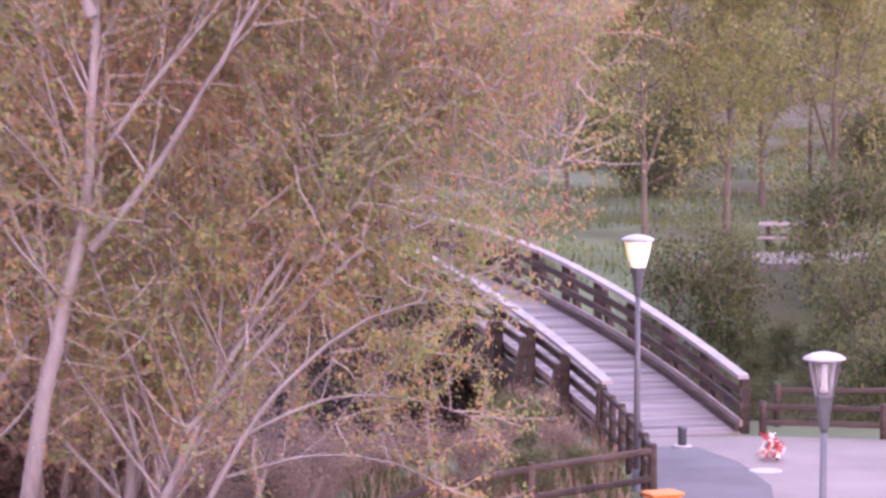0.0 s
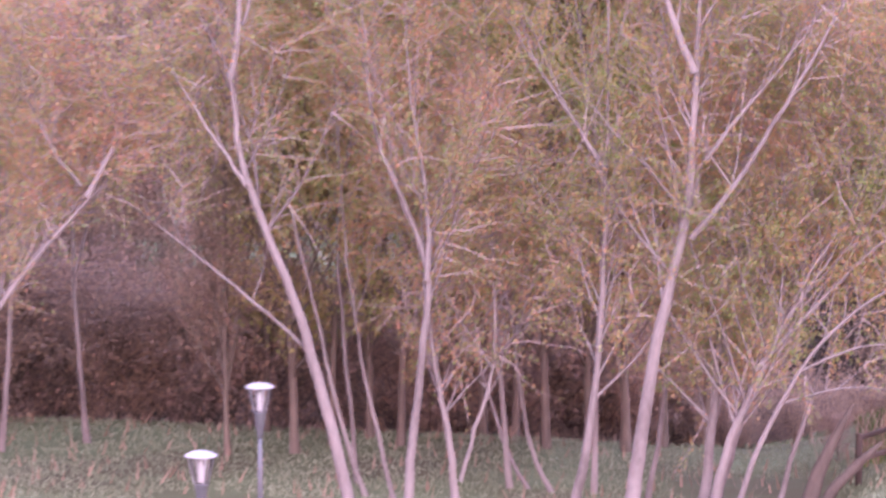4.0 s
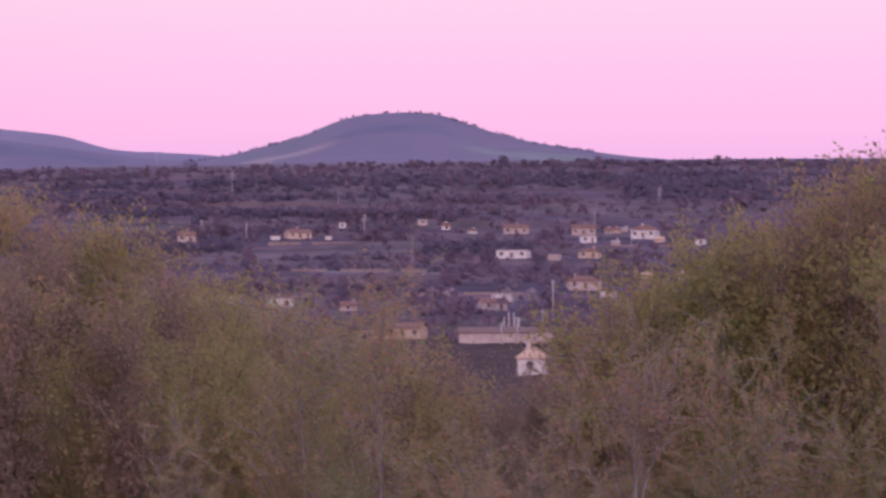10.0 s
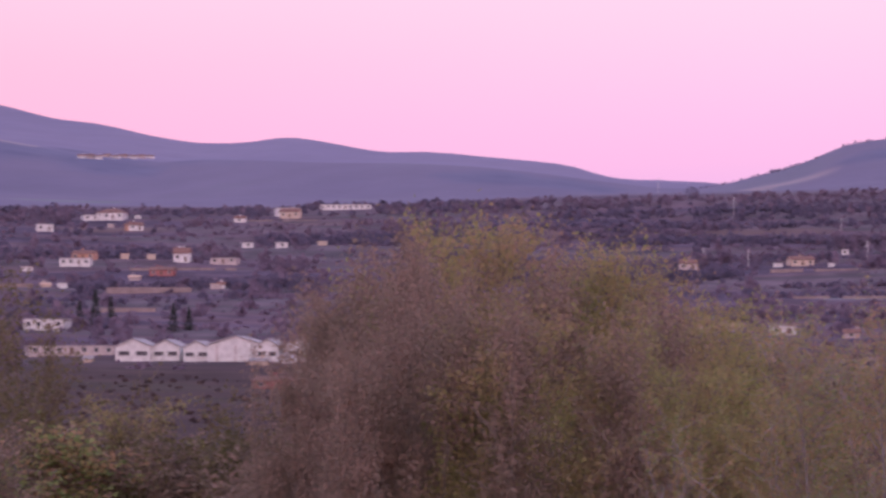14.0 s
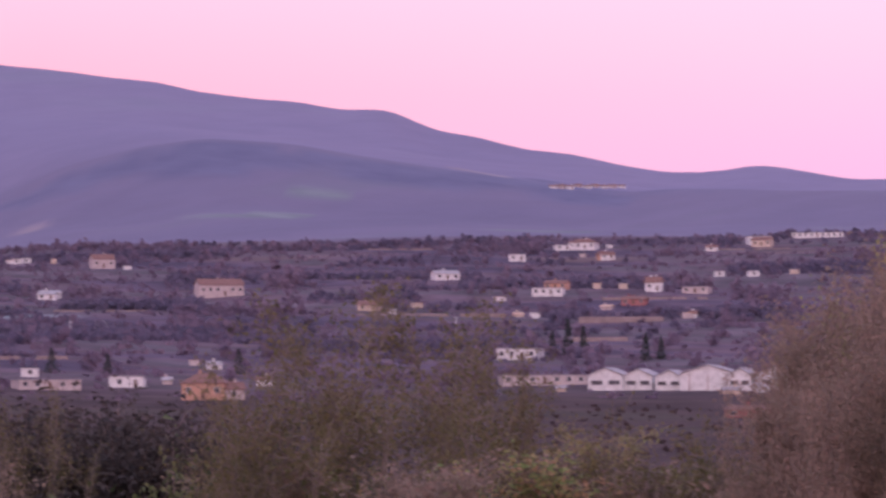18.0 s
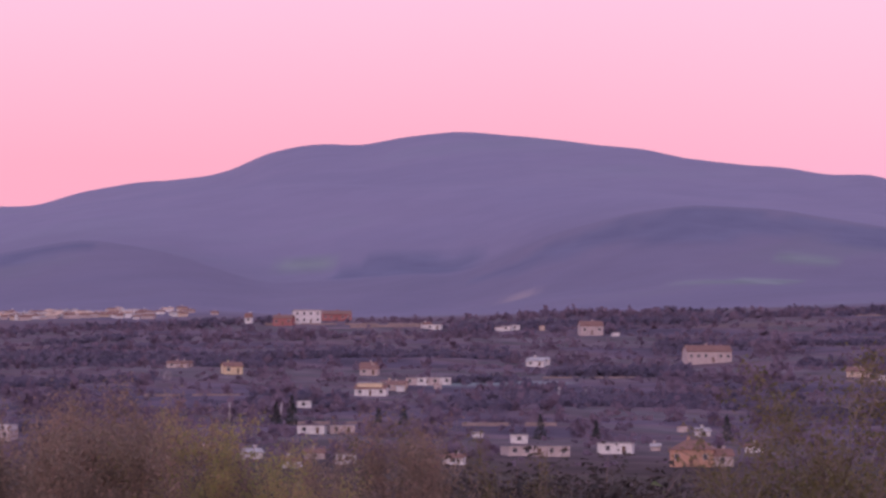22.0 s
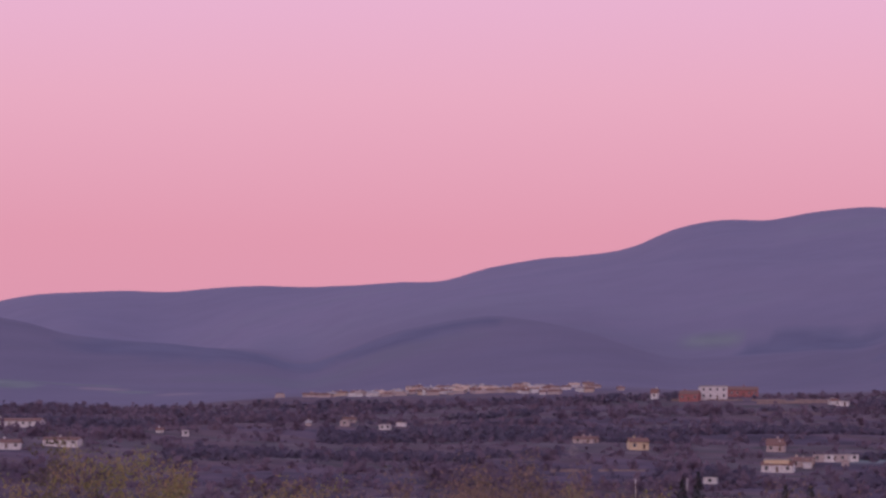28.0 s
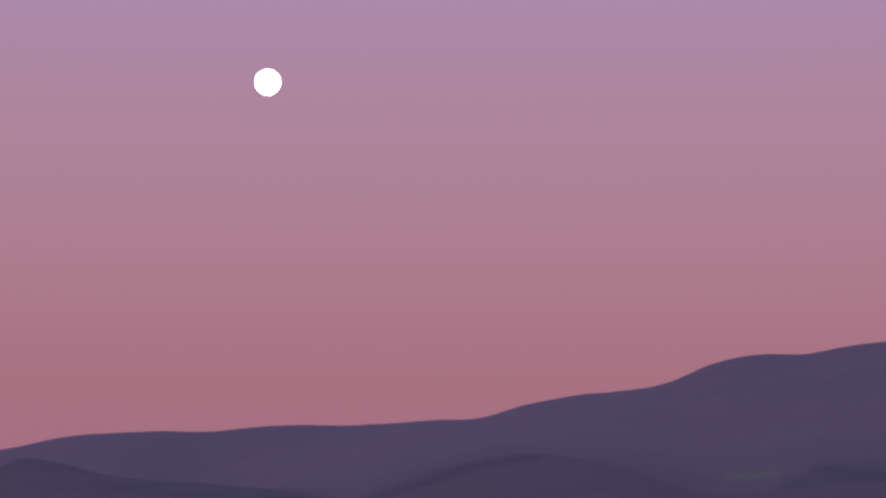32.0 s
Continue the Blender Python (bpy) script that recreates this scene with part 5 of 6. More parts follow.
def picnic_table(x, y, turn, label):
    z = ground_z(x, y)
    root = empty("picnic_table", pose(x, y, z, 0, 0, turn), label, "table")
    for k in range(4):
        part("top_board", box(bmesh.new(), 0, -0.33 + 0.22 * k, 0.76, 1.9, 0.19, 0.045, 0.008), M_RAIL, root)
    for sy in (-0.78, 0.78):
        part("seat", box(bmesh.new(), 0, sy, 0.45, 1.9, 0.26, 0.05, 0.008), M_RAIL, root)
    for sx in (-0.7, 0.7):
        part("bearer", box(bmesh.new(), sx, 0, 0.40, 0.07, 1.7, 0.09, 0.008), M_TIMBER, root)
        for sy in (-1, 1):
            bm = bmesh.new()
            beam(bm, (sx, sy * 0.70, -0.03), (sx, sy * 0.28, 0.74), 0.07, 0.09, 0.008)
            part("leg", bm, M_TIMBER, root)


picnic_table(-1.33, 139.96, 12, "weathered timber picnic table across the river")
picnic_table(9.27, 133.86, -8, "weathered timber picnic table on the far bank")
slab("far_path", [(6.0, 129.6), (15.0, 129.2), (15.0, 132.4), (6.0, 132.8)], 0.40, 0.86, M_PATH, "pale gravel path on the far bank", "path")


def utility_pole(x, y, h, label="slender grey utility pole on the slope"):
    root = empty("utility_pole", Matrix.Translation((x, y, ground_z(x, y) - 0.1)), label, "pole", "utility poles on the slope")
    part("shaft", lathe(bmesh.new(), ((0.22, 0), (0.14, h)), 8), M_POLE, root)
    part("crossarm", box(bmesh.new(), 0, 0, h - 0.7, 1.8, 0.14, 0.14), M_POLE, root)


M_POLE = mat("pale_concrete_pole", ((0.42, 0.38, 0.38), (0.58, 0.54, 0.53)), 0.8, 0.8)
bm = bmesh.new()
lathe(bm, ((0.09, -0.2), (0.06, 4.8)), 10)
dark_pole = empty("timber_pole", Matrix.Translation((12.3, 159.4, ground_z(12.3, 159.4) - 1.5)), "dark slender timber pole in the far meadow", "pole")
part("shaft", bm, M_TIMBER, dark_pole)
part("lamp_head", lathe(bmesh.new(), ((0.08, 4.75), (0.22, 4.95), (0.26, 5.05), (0.05, 5.15)), 14), M_CAP, dark_pole)


# ---- moon, just risen ----
M_MOON = plain("moonlit_disc", (0.8, 0.78, 0.72), 1.0, emit=(1.0, 0.93, 0.84), power=9.0)
bm = bmesh.new()
bmesh.ops.create_uvsphere(bm, u_segments=96, v_segments=48, radius=17.8)
moon_me = bpy.data.meshes.new("moon")
bm.to_mesh(moon_me)
bm.free()
moon_me.materials.append(M_MOON)
moon_me.shade_smooth()
moon = tagged(new("moon", moon_me), "round pale full moon above the ridge", "moon", kind="structure")
moon.location = (-4870 * math.cos(radians(9.59)) * math.sin(radians(45.47)), 4870 * math.cos(radians(9.59)) * math.cos(radians(45.47)), 13.4 + 4870 * math.sin(radians(9.59)))


# ---- buildings on the slope ----
WALLS = {"white": mat("white_render", ((0.50, 0.455, 0.44), (0.66, 0.62, 0.60), (0.78, 0.74, 0.72)), 0.8, 0.85), "pink": mat("pinkish_render", ((0.36, 0.28, 0.265), (0.48, 0.39, 0.37), (0.60, 0.50, 0.47)), 0.8, 0.85),
         "orange": mat("orange_render", ((0.44, 0.24, 0.17), (0.56, 0.33, 0.24)), 0.4, 0.85), "ochre": mat("ochre_render", ((0.50, 0.38, 0.30), (0.62, 0.49, 0.40)), 0.4, 0.85),
         "yellow": mat("pale_yellow_render", ((0.60, 0.46, 0.30), (0.74, 0.60, 0.40)), 0.4, 0.85), "terra": mat("red_brick_wall", ((0.30, 0.115, 0.115), (0.39, 0.165, 0.155)), 0.4, 0.85)}
ROOFS = {"terra": mat("clay_tile_roof", ((0.17, 0.085, 0.075), (0.27, 0.145, 0.12)), 0.7, 0.85, bump=0.5), "grey": mat("grey_flat_roof", ((0.27, 0.235, 0.235), (0.36, 0.32, 0.325), (0.46, 0.42, 0.43)), 0.6, 0.85),
         "brown": mat("brown_sheet_roof", ((0.15, 0.085, 0.08), (0.23, 0.14, 0.13)), 0.5, 0.8), "ochre": mat("pale_clay_roof", ((0.50, 0.33, 0.25), (0.62, 0.44, 0.34)), 0.7, 0.85)}
M_PANE = plain("dark_window_pane", (0.07, 0.065, 0.08), 0.2)
M_FRAME = plain("pale_window_frame", (0.55, 0.52, 0.50), 0.6)
M_STONEWALL = mat("pale_terrace_stone", ((0.22, 0.16, 0.15), (0.34, 0.26, 0.25)), 0.5, 0.9)
M_DOOR = plain("brown_door", (0.14, 0.08, 0.06), 0.6)
SITES = []
ROOF_WORDS = {"terra": "a clay tile roof", "grey": "a flat grey roof", "brown": "a brown sheet roof", "ochre": "a pale clay roof"}
WALL_WORDS = {"white": "white rendered", "pink": "pinkish rendered", "orange": "orange rendered", "ochre": "ochre rendered", "yellow": "pale yellow", "terra": "red brick"}
br = random.Random(11)


def quad_mesh(name, v, f, material):
    return mesh_of(name, v, f, material)


def building(x, y, w, h, wall, roof, kind, turn=None, windows=True):
    """A house facing the river: walls, roof slopes, windows, a door and a chimney."""
    z = ground_z(x, y)
    face = math.degrees(math.atan2(-x, y)) + (br.uniform(-16, 16) if turn is None else turn)
    d = min(w * 0.8, 11.0) if kind != "shed" else 14.0
    SITES.append((x, y, w))
    size = "long low" if w > 3.2 * h else "two-storey" if h > 5.6 else "small"
    root = empty("house" if kind != "shed" else "shed", pose(x, y, z, 0, 0, face), "%s %s house with %s" % (size, WALL_WORDS[wall], ROOF_WORDS[roof]), "house", "houses on the slope")
    pitched = kind in ("gable", "hip", "shed")
    wh = h * (0.64 if pitched else 0.9)
    hw, hd = w / 2, d / 2
    rz = h
    below = -min(3.0, 0.25 * d)
    v = [(-hw, -hd, below), (hw, -hd, below), (hw, hd, below), (-hw, hd, below), (-hw, -hd, wh), (hw, -hd, wh), (hw, hd, wh), (-hw, hd, wh)]
    f = [(0, 1, 5, 4), (2, 3, 7, 6), (4, 5, 6, 7)]
    if kind in ("gable", "shed"):
        v += [(-hw, 0, rz - 0.12), (hw, 0, rz - 0.12)]
        f += [(1, 2, 6, 9, 5), (3, 0, 4, 8, 7)]
    else:
        f += [(1, 2, 6, 5), (3, 0, 4, 7)]
    link("wall", quad_mesh("wall", v, f, WALLS[wall]), root)
    o = 0.35

    def slope(pts):
        n = len(pts)
        vv = list(pts) + [(a, b, c + 0.16) for a, b, c in pts]
        ff = [tuple(range(n))[::-1], tuple(range(n, 2 * n))] + [(i, (i + 1) % n, n + (i + 1) % n, n + i) for i in range(n)]
        link("roof_slope", quad_mesh("roof_slope", vv, ff, ROOFS[roof]), root)

    if kind in ("gable", "shed"):
        e = wh - o * (rz - wh) / hd
        slope([(-hw - o, -hd - o, e), (hw + o, -hd - o, e), (hw + o, 0.02, rz), (-hw - o, 0.02, rz)])
        slope([(hw + o, hd + o, e), (-hw - o, hd + o, e), (-hw - o, 0.02, rz + 0.003), (hw + o, 0.02, rz + 0.003)])
    elif kind == "hip":
        e, rl = wh - 0.15, max(0.2, hw - hd * 0.8)
        c = [(-hw - o, -hd - o, e), (hw + o, -hd - o, e), (hw + o, hd + o, e), (-hw - o, hd + o, e), (-rl, 0, rz), (rl, 0, rz)]
        for idx in ((0, 1, 5, 4), (2, 3, 4, 5), (1, 2, 5), (3, 0, 4)):
            slope([c[i] for i in idx])
    else:
        bm = bmesh.new()
        box(bm, 0, 0, wh + h * 0.05, w + 0.4, d + 0.4, h * 0.1, 0.03)
        part("roof_slab", bm, ROOFS[roof], root)
    if pitched and kind != "shed":
        bm = bmesh.new()
        cx = hw * br.uniform(-0.6, 0.6)
        box(bm, cx, 0.5, rz + 0.1, 0.7, 0.6, 1.5, 0.03)
        box(bm, cx, 0.5, rz + 0.92, 0.9, 0.8, 0.14, 0.02)
        part("chimney", bm, WALLS[wall], root)
    if windows and kind != "shed":
        floors = max(1, int(wh / 2.5))
        n = max(1, int(w / 3.2))
        for fl in range(floors):
            zc = wh * (fl + 0.56) / floors
            for k in range(n):
                xc = -hw + w * (k + 0.5) / n
                ww, hh = 1.15, min(1.35, wh / floors * 0.5)
                if fl == 0 and k == n // 2 and n > 1:
                    part("door", box(bmesh.new(), xc, -hd - 0.03, min(1.05, wh * 0.4), 1.0, 0.10, min(2.1, wh * 0.8)), M_DOOR, root)
                    continue
                win = part("window", box(bmesh.new(), xc, -hd - 0.02, zc, ww + 0.24, 0.10, hh + 0.24), M_FRAME, root)
                part("pane", box(bmesh.new(), xc, -hd - 0.055, zc, ww, 0.06, hh), M_PANE, win)
    return root


def hall(x, y, w, h):
    """One bay of the white industrial halls, gable end to the river."""
    z = ground_z(x, y)
    SITES.append((x, y, w))
    d = 26.0
    face = math.degrees(math.atan2(-x, y)) - 7
    root = empty("industrial_hall", pose(x, y, z, 0, 0, face), "white industrial hall with a low gabled front and grey roof", "hall", "industrial halls")
    hw, wh = w / 2, h * 0.68
    v = [(-hw, 0, -2), (hw, 0, -2), (hw, 0, wh), (0, 0, h), (-hw, 0, wh), (-hw, d, -2), (hw, d, -2), (hw, d, wh), (0, d, h), (-hw, d, wh)]
    f = [(0, 1, 2, 3, 4), (6, 5, 9, 8, 7), (1, 6, 7, 2), (5, 0, 4, 9)]
    link("wall", mesh_of("wall", v, f, WALLS["white"]), root)
    for s in (-1, 1):
        p = [(s * (hw + 0.2), -0.5, wh - 0.1), (0, -0.5, h), (0, d, h), (s * (hw + 0.2), d, wh - 0.1)]
        if s > 0:
            p = p[::-1]
        vv = p + [(a, b, c + 0.25) for a, b, c in p]
        link("roof_slope", mesh_of("roof_slope", vv, [(3, 2, 1, 0), (4, 5, 6, 7)] + [(i, (i + 1) % 4, 4 + (i + 1) % 4, 4 + i) for i in range(4)], ROOFS["grey"]), root)
    n = max(2, int(w / 4))
    for k in range(n):
        xc = -hw + w * (k + 0.5) / n
        if w < 15:
            win = part("window", box(bmesh.new(), xc, -0.03, wh * 0.52, w / n * 0.72, 0.14, wh * 0.34), M_FRAME, root)
            part("pane", box(bmesh.new(), xc, -0.08, wh * 0.52, w / n * 0.62, 0.10, wh * 0.27), M_PANE, win)
        else:
            part("pilaster", box(bmesh.new(), xc, -0.08, wh * 0.45, 0.4, 0.2, wh * 0.95), WALLS["pink"], root)
    return root


def long_wall(x, y, w, h):
    SITES.append((x, y, w))
    root = empty("retaining_wall", pose(x, y, ground_z(x, y), 0, 0, math.degrees(math.atan2(-x, y))), "long pale retaining wall across the terraced slope", "wall", "terrace walls")
    n = max(3, int(w / 4.5))
    for k in range(n):
        if k % 5 == 3 and h < 1.2:
            continue
        bm = bmesh.new()
        box(bm, -w / 2 + w * (k + 0.5) / n, 0, h / 2 - 0.6, w / n - 0.06, 0.5, h + 1.2, 0.03)
        part("panel", bm, M_STONEWALL, root)


building(-431, 1497, 7.9, 4.4, "pink", "terra", "gable")
building(-384, 1510, 10.4, 4.0, "ochre", "terra", "gable")
building(-299, 1574, 11.2, 4.1, "pink", "terra", "gable")
building(-264, 1385, 12.3, 3.4, "white", "grey", "flat")
building(-265, 1556, 10.5, 4.5, "pink", "terra", "gable")
building(-257, 1520, 6.4, 2.9, "white", "terra", "flat")
building(-235, 1540, 10.9, 5.4, "white", "terra", "hip")
building(-233, 1383, 8.0, 3.6, "ochre", "terra", "hip")
building(-201, 1181, 11.0, 4.2, "pink", "terra", "hip")
building(-213, 1098, 5.7, 2.6, "white", "grey", "flat")
building(-209, 1062, 7.9, 3.4, "pink", "terra", "gable")
building(-274, 1055, 7.8, 2.6, "white", "grey", "flat")
building(-204, 911, 12.8, 3.9, "ochre", "terra", "gable")
building(-171, 886, 23.7, 3.7, "pink", "brown", "shed")
building(-122, 659, 4.9, 4.9, "white", "ochre", "hip")
building(-179, 1274, 6.5, 2.6, "white", "terra", "gable")
building(-167, 1170, 5.3, 2.6, "white", "grey", "flat")
building(-383, 1589, 3.0, 2.6, "white", "grey", "flat")
building(-334, 1587, 3.6, 3.1, "white", "terra", "gable")
building(-348, 1601, 4.2, 2.6, "pink", "grey", "flat")
building(-256, 1569, 3.5, 2.6, "pink", "terra", "gable")
building(-206, 1508, 4.4, 2.6, "white", "grey", "flat")
building(-248, 1037, 4.4, 2.6, "pink", "terra", "gable")
building(-246, 938, 5.6, 2.6, "pink", "grey", "flat")
building(-303, 1072, 4.6, 2.6, "ochre", "terra", "gable")
building(-644, 1432, 7.0, 6.0, "white", "terra", "gable")
building(-614, 1349, 8.0, 2.8, "terra", "terra", "gable")
building(-753, 1816, 13.1, 4.4, "white", "grey", "flat")
building(-748, 1891, 29.1, 2.6, "white", "grey", "flat")
building(-779, 1673, 7.6, 4.1, "white", "terra", "gable")
building(-665, 1554, 4.8, 2.6, "white", "grey", "flat")
building(-647, 1553, 5.3, 2.6, "white", "grey", "flat")
building(-305, 733, 11.4, 2.6, "terra", "terra", "gable")
building(-820, 1353, 20.1, 7.5, "pink", "terra", "gable")
building(-775, 1484, 11.7, 4.3, "white", "grey", "gable")
building(-831, 1755, 14.8, 5.6, "white", "terra", "hip")
building(-840, 1751, 12.3, 2.6, "white", "grey", "flat")
building(-679, 1398, 13.3, 3.0, "white", "grey", "flat")
building(-686, 1421, 10.0, 4.0, "orange", "terra", "gable")
building(-647, 1439, 7.0, 5.5, "white", "terra", "gable")
building(-625, 1436, 11.5, 2.6, "pink", "grey", "flat")
building(-615, 1348, 9.9, 3.3, "terra", "terra", "gable")
building(-507, 1023, 13.1, 3.6, "white", "grey", "flat")
building(-780, 1673, 8.2, 3.5, "orange", "terra", "gable")
building(-816, 1643, 8.7, 3.5, "white", "grey", "flat")
building(-706, 1285, 9.3, 3.3, "ochre", "terra", "gable")
building(-448, 918, 24.4, 2.6, "pink", "grey", "flat")
building(-745, 1802, 10.5, 5.0, "ochre", "terra", "gable")
building(-761, 1769, 6.1, 3.1, "white", "terra", "gable")
building(-481, 787, 11.1, 6.7, "orange", "terra", "hip")
building(-475, 790, 5.9, 4.4, "pink", "terra", "gable")
building(-543, 847, 9.0, 3.2, "white", "grey", "flat")
building(-542, 804, 17.0, 2.6, "pink", "grey", "flat")
building(-879, 1305, 8.0, 3.5, "white", "grey", "gable")
building(-997, 1530, 11.6, 7.0, "pink", "terra", "gable")
building(-1071, 1562, 5.4, 2.6, "white", "grey", "flat")
building(-1127, 1567, 4.3, 3.1, "white", "terra", "gable")
building(-889, 1195, 7.6, 3.8, "pink", "terra", "gable")
building(-810, 1090, 12.1, 4.3, "white", "terra", "gable")
building(-824, 1124, 8.9, 2.7, "ochre", "terra", "gable")
building(-821, 1146, 13.4, 2.6, "white", "grey", "flat")
building(-704, 1281, 9.3, 3.3, "ochre", "terra", "gable")
building(-516, 878, 5.8, 2.6, "white", "terra", "gable")
building(-566, 931, 4.2, 2.6, "white", "grey", "gable")
building(-582, 855, 4.9, 2.6, "white", "grey", "flat")
building(-930, 1154, 8.0, 4.7, "yellow", "terra", "gable")
building(-810, 1090, 9.5, 5.2, "yellow", "grey", "flat")
building(-820, 1117, 8.8, 3.1, "pink", "terra", "gable")
building(-824, 1144, 13.4, 2.6, "pink", "grey", "flat")
building(-897, 1205, 6.7, 3.8, "pink", "terra", "gable")
building(-883, 1313, 8.6, 3.0, "white", "grey", "gable")
building(-592, 743, 5.1, 2.6, "white", "grey", "gable")
building(-574, 747, 5.4, 2.6, "pink", "terra", "gable")
building(-554, 712, 4.3, 2.6, "white", "terra", "gable")
building(-553, 733, 4.4, 2.6, "white", "grey", "flat")
building(-660, 858, 8.3, 2.6, "white", "grey", "flat")
building(-655, 866, 7.6, 2.6, "pink", "grey", "flat")
building(-779, 1008, 4.9, 2.6, "white", "grey", "flat")
building(-966, 1166, 6.7, 2.6, "pink", "terra", "gable")
building(-546, 850, 8.7, 2.9, "white", "grey", "flat")
building(-530, 749, 5.3, 2.6, "white", "terra", "gable")
building(-739, 801, 13.9, 3.1, "pink", "grey", "flat")
building(-1119, 1563, 7.9, 2.6, "white", "grey", "flat")
building(-1072, 1571, 5.4, 2.6, "white", "grey", "flat")
building(-1130, 1569, 3.7, 3.1, "white", "grey", "flat")
building(-1126, 1082, 3.0, 2.6, "white", "grey", "flat")
building(-1119, 1201, 3.0, 2.6, "white", "grey", "flat")
building(-1118, 1203, 3.0, 2.6, "white", "grey", "flat")
building(-1140, 1198, 4.2, 2.6, "pink", "grey", "flat")
building(-756, 819, 14.2, 2.6, "white", "grey", "flat")
building(-965, 1161, 8.6, 2.6, "pink", "terra", "gable")
building(-1313, 1145, 30.5, 3.9, "white", "terra", "gable")
building(-1095, 950, 14.8, 3.7, "white", "terra", "gable")
building(-1091, 979, 14.5, 3.3, "white", "terra", "gable")
building(-1202, 1266, 6.1, 2.6, "pink", "terra", "gable")
building(-1228, 1591, 15.3, 7.7, "white", "grey", "block")
building(-1261, 1662, 17.2, 6.0, "terra", "terra", "gable")
building(-1231, 1574, 10.8, 5.7, "terra", "terra", "gable")
building(-1269, 1590, 3.9, 5.8, "white", "terra", "gable")
hall(-415, 890, 9.7, 6.2)
hall(-407, 894, 7.8, 5.9)
hall(-396, 890, 7.1, 5.6)
hall(-383, 887, 15.1, 6.8)
hall(-372, 883, 6.1, 6.1)
hall(-363, 886, 10.1, 6.4)
long_wall(-1154, 1567, 40.2, 1.3)
long_wall(-577, 1252, 32.9, 2.2)
long_wall(-535, 1143, 19.7, 1.5)
utility_pole(-489, 1784, 11.8)
utility_pole(-412, 1701, 7.2)
utility_pole(-260, 1755, 7.3)
utility_pole(-412, 1527, 6.0)
utility_pole(-440, 1553, 6.2)
utility_pole(-373, 1591, 6.2)
utility_pole(-169, 870, 5.6)
utility_pole(-165, 870, 7.0)
utility_pole(-176, 966, 5.6)
utility_pole(-268, 1604, 7.8)
utility_pole(-181, 1010, 11.4)
utility_pole(-686, 2310, 10.0)
utility_pole(-443, 1564, 4.1)
utility_pole(-372, 1583, 5.2)
utility_pole(-258, 1735, 7.8)
utility_pole(-489, 1784, 12.9)
utility_pole(-741, 946, 5.0)
building(-1385, 2861, 6.6, 3.0, "white", "terra", "gable")
building(-1383, 2875, 6.6, 3.0, "pink", "terra", "gable")
building(-1376, 2878, 6.6, 3.0, "white", "terra", "gable")
building(-1531, 3221, 7.4, 3.4, "pink", "terra", "gable")
building(-1519, 3217, 7.4, 3.4, "white", "terra", "gable")
building(-1541, 3282, 7.5, 3.5, "pink", "terra", "gable")
building(-1538, 3297, 7.5, 3.5, "white", "terra", "gable")
building(-1545, 3333, 7.6, 3.5, "pink", "terra", "gable")
building(-1557, 3381, 7.7, 3.6, "white", "terra", "gable")
# village on the edge of the plateau
vr = random.Random(21)
for k in range(130):
    az = vr.triangular(38.9, 45.0, 41.6)
    r = vr.uniform(2240, 2330) if az > 42.6 else vr.uniform(2240, 2440)
    building(-r * math.sin(radians(az)), r * math.cos(radians(az)), vr.uniform(3.6, 9.0), vr.uniform(2.2, 3.2), vr.choice(("white", "pink", "pink", "white", "pink", "ochre")), vr.choice(("terra", "terra", "ochre", "grey")), vr.choice(("gable", "gable", "hip", "flat")), windows=False)
for az, r, w in ((17.0, 1190, 70), (15.4, 1185, 60), (13.3, 1320, 50), (11.6, 1180, 40), (27.8, 1420, 60), (24.2, 1510, 45)):
    long_wall(-r * math.sin(radians(az)), r * math.cos(radians(az)), w, 1.0)


def floodlight(az, r, h):
    """A lit yard lamp on a tall pole among the sheds."""
    x, y = -r * math.sin(radians(az)), r * math.cos(radians(az))
    root = empty("yard_lamp", pose(x, y, ground_z(x, y), 0, 0, az), "lit yard lamp on a tall pole among the sheds", "lamp", "yard lamps")
    part("pole", lathe(bmesh.new(), ((0.12, -0.3), (0.07, h)), 8), M_POLE, root)
    part("arm", box(bmesh.new(), 0, -0.35, h + 0.05, 0.12, 0.9, 0.12, 0.02), M_POLE, root)
    part("diffuser", box(bmesh.new(), 0, -0.8, h - 0.05, 0.75, 0.5, 0.45, 0.06), M_FLOOD, root)


M_FLOOD = plain("lit_yard_lamp", (0.9, 0.85, 0.8), 0.5, emit=(1.0, 0.86, 0.78), power=6.0)
for az, r, h in ((44.34, 900, 8.0), (43.84, 905, 8.2), (42.95, 910, 8.4)):
    floodlight(az, r, h)


# small sheds and outbuildings beside the houses
sr = random.Random(31)
HOMES = [s for s in SITES if 950 < math.hypot(s[0], s[1]) < 1950]
for k in range(46):
    hx, hy, hw = sr.choice(HOMES)
    az, r = math.degrees(math.atan2(-hx, hy)) + sr.choice((-1, 1)) * (math.degrees(hw / math.hypot(hx, hy)) * 0.5 + sr.uniform(0.12, 0.6)), math.hypot(hx, hy) + sr.uniform(-35, 40)
    building(-r * math.sin(radians(az)), r * math.cos(radians(az)), sr.uniform(2.2, 4.8), sr.uniform(1.7, 2.6), sr.choice(("white", "white", "pink", "ochre")), sr.choice(("grey", "grey", "terra", "ochre")), sr.choice(("gable", "flat", "flat")), windows=False)
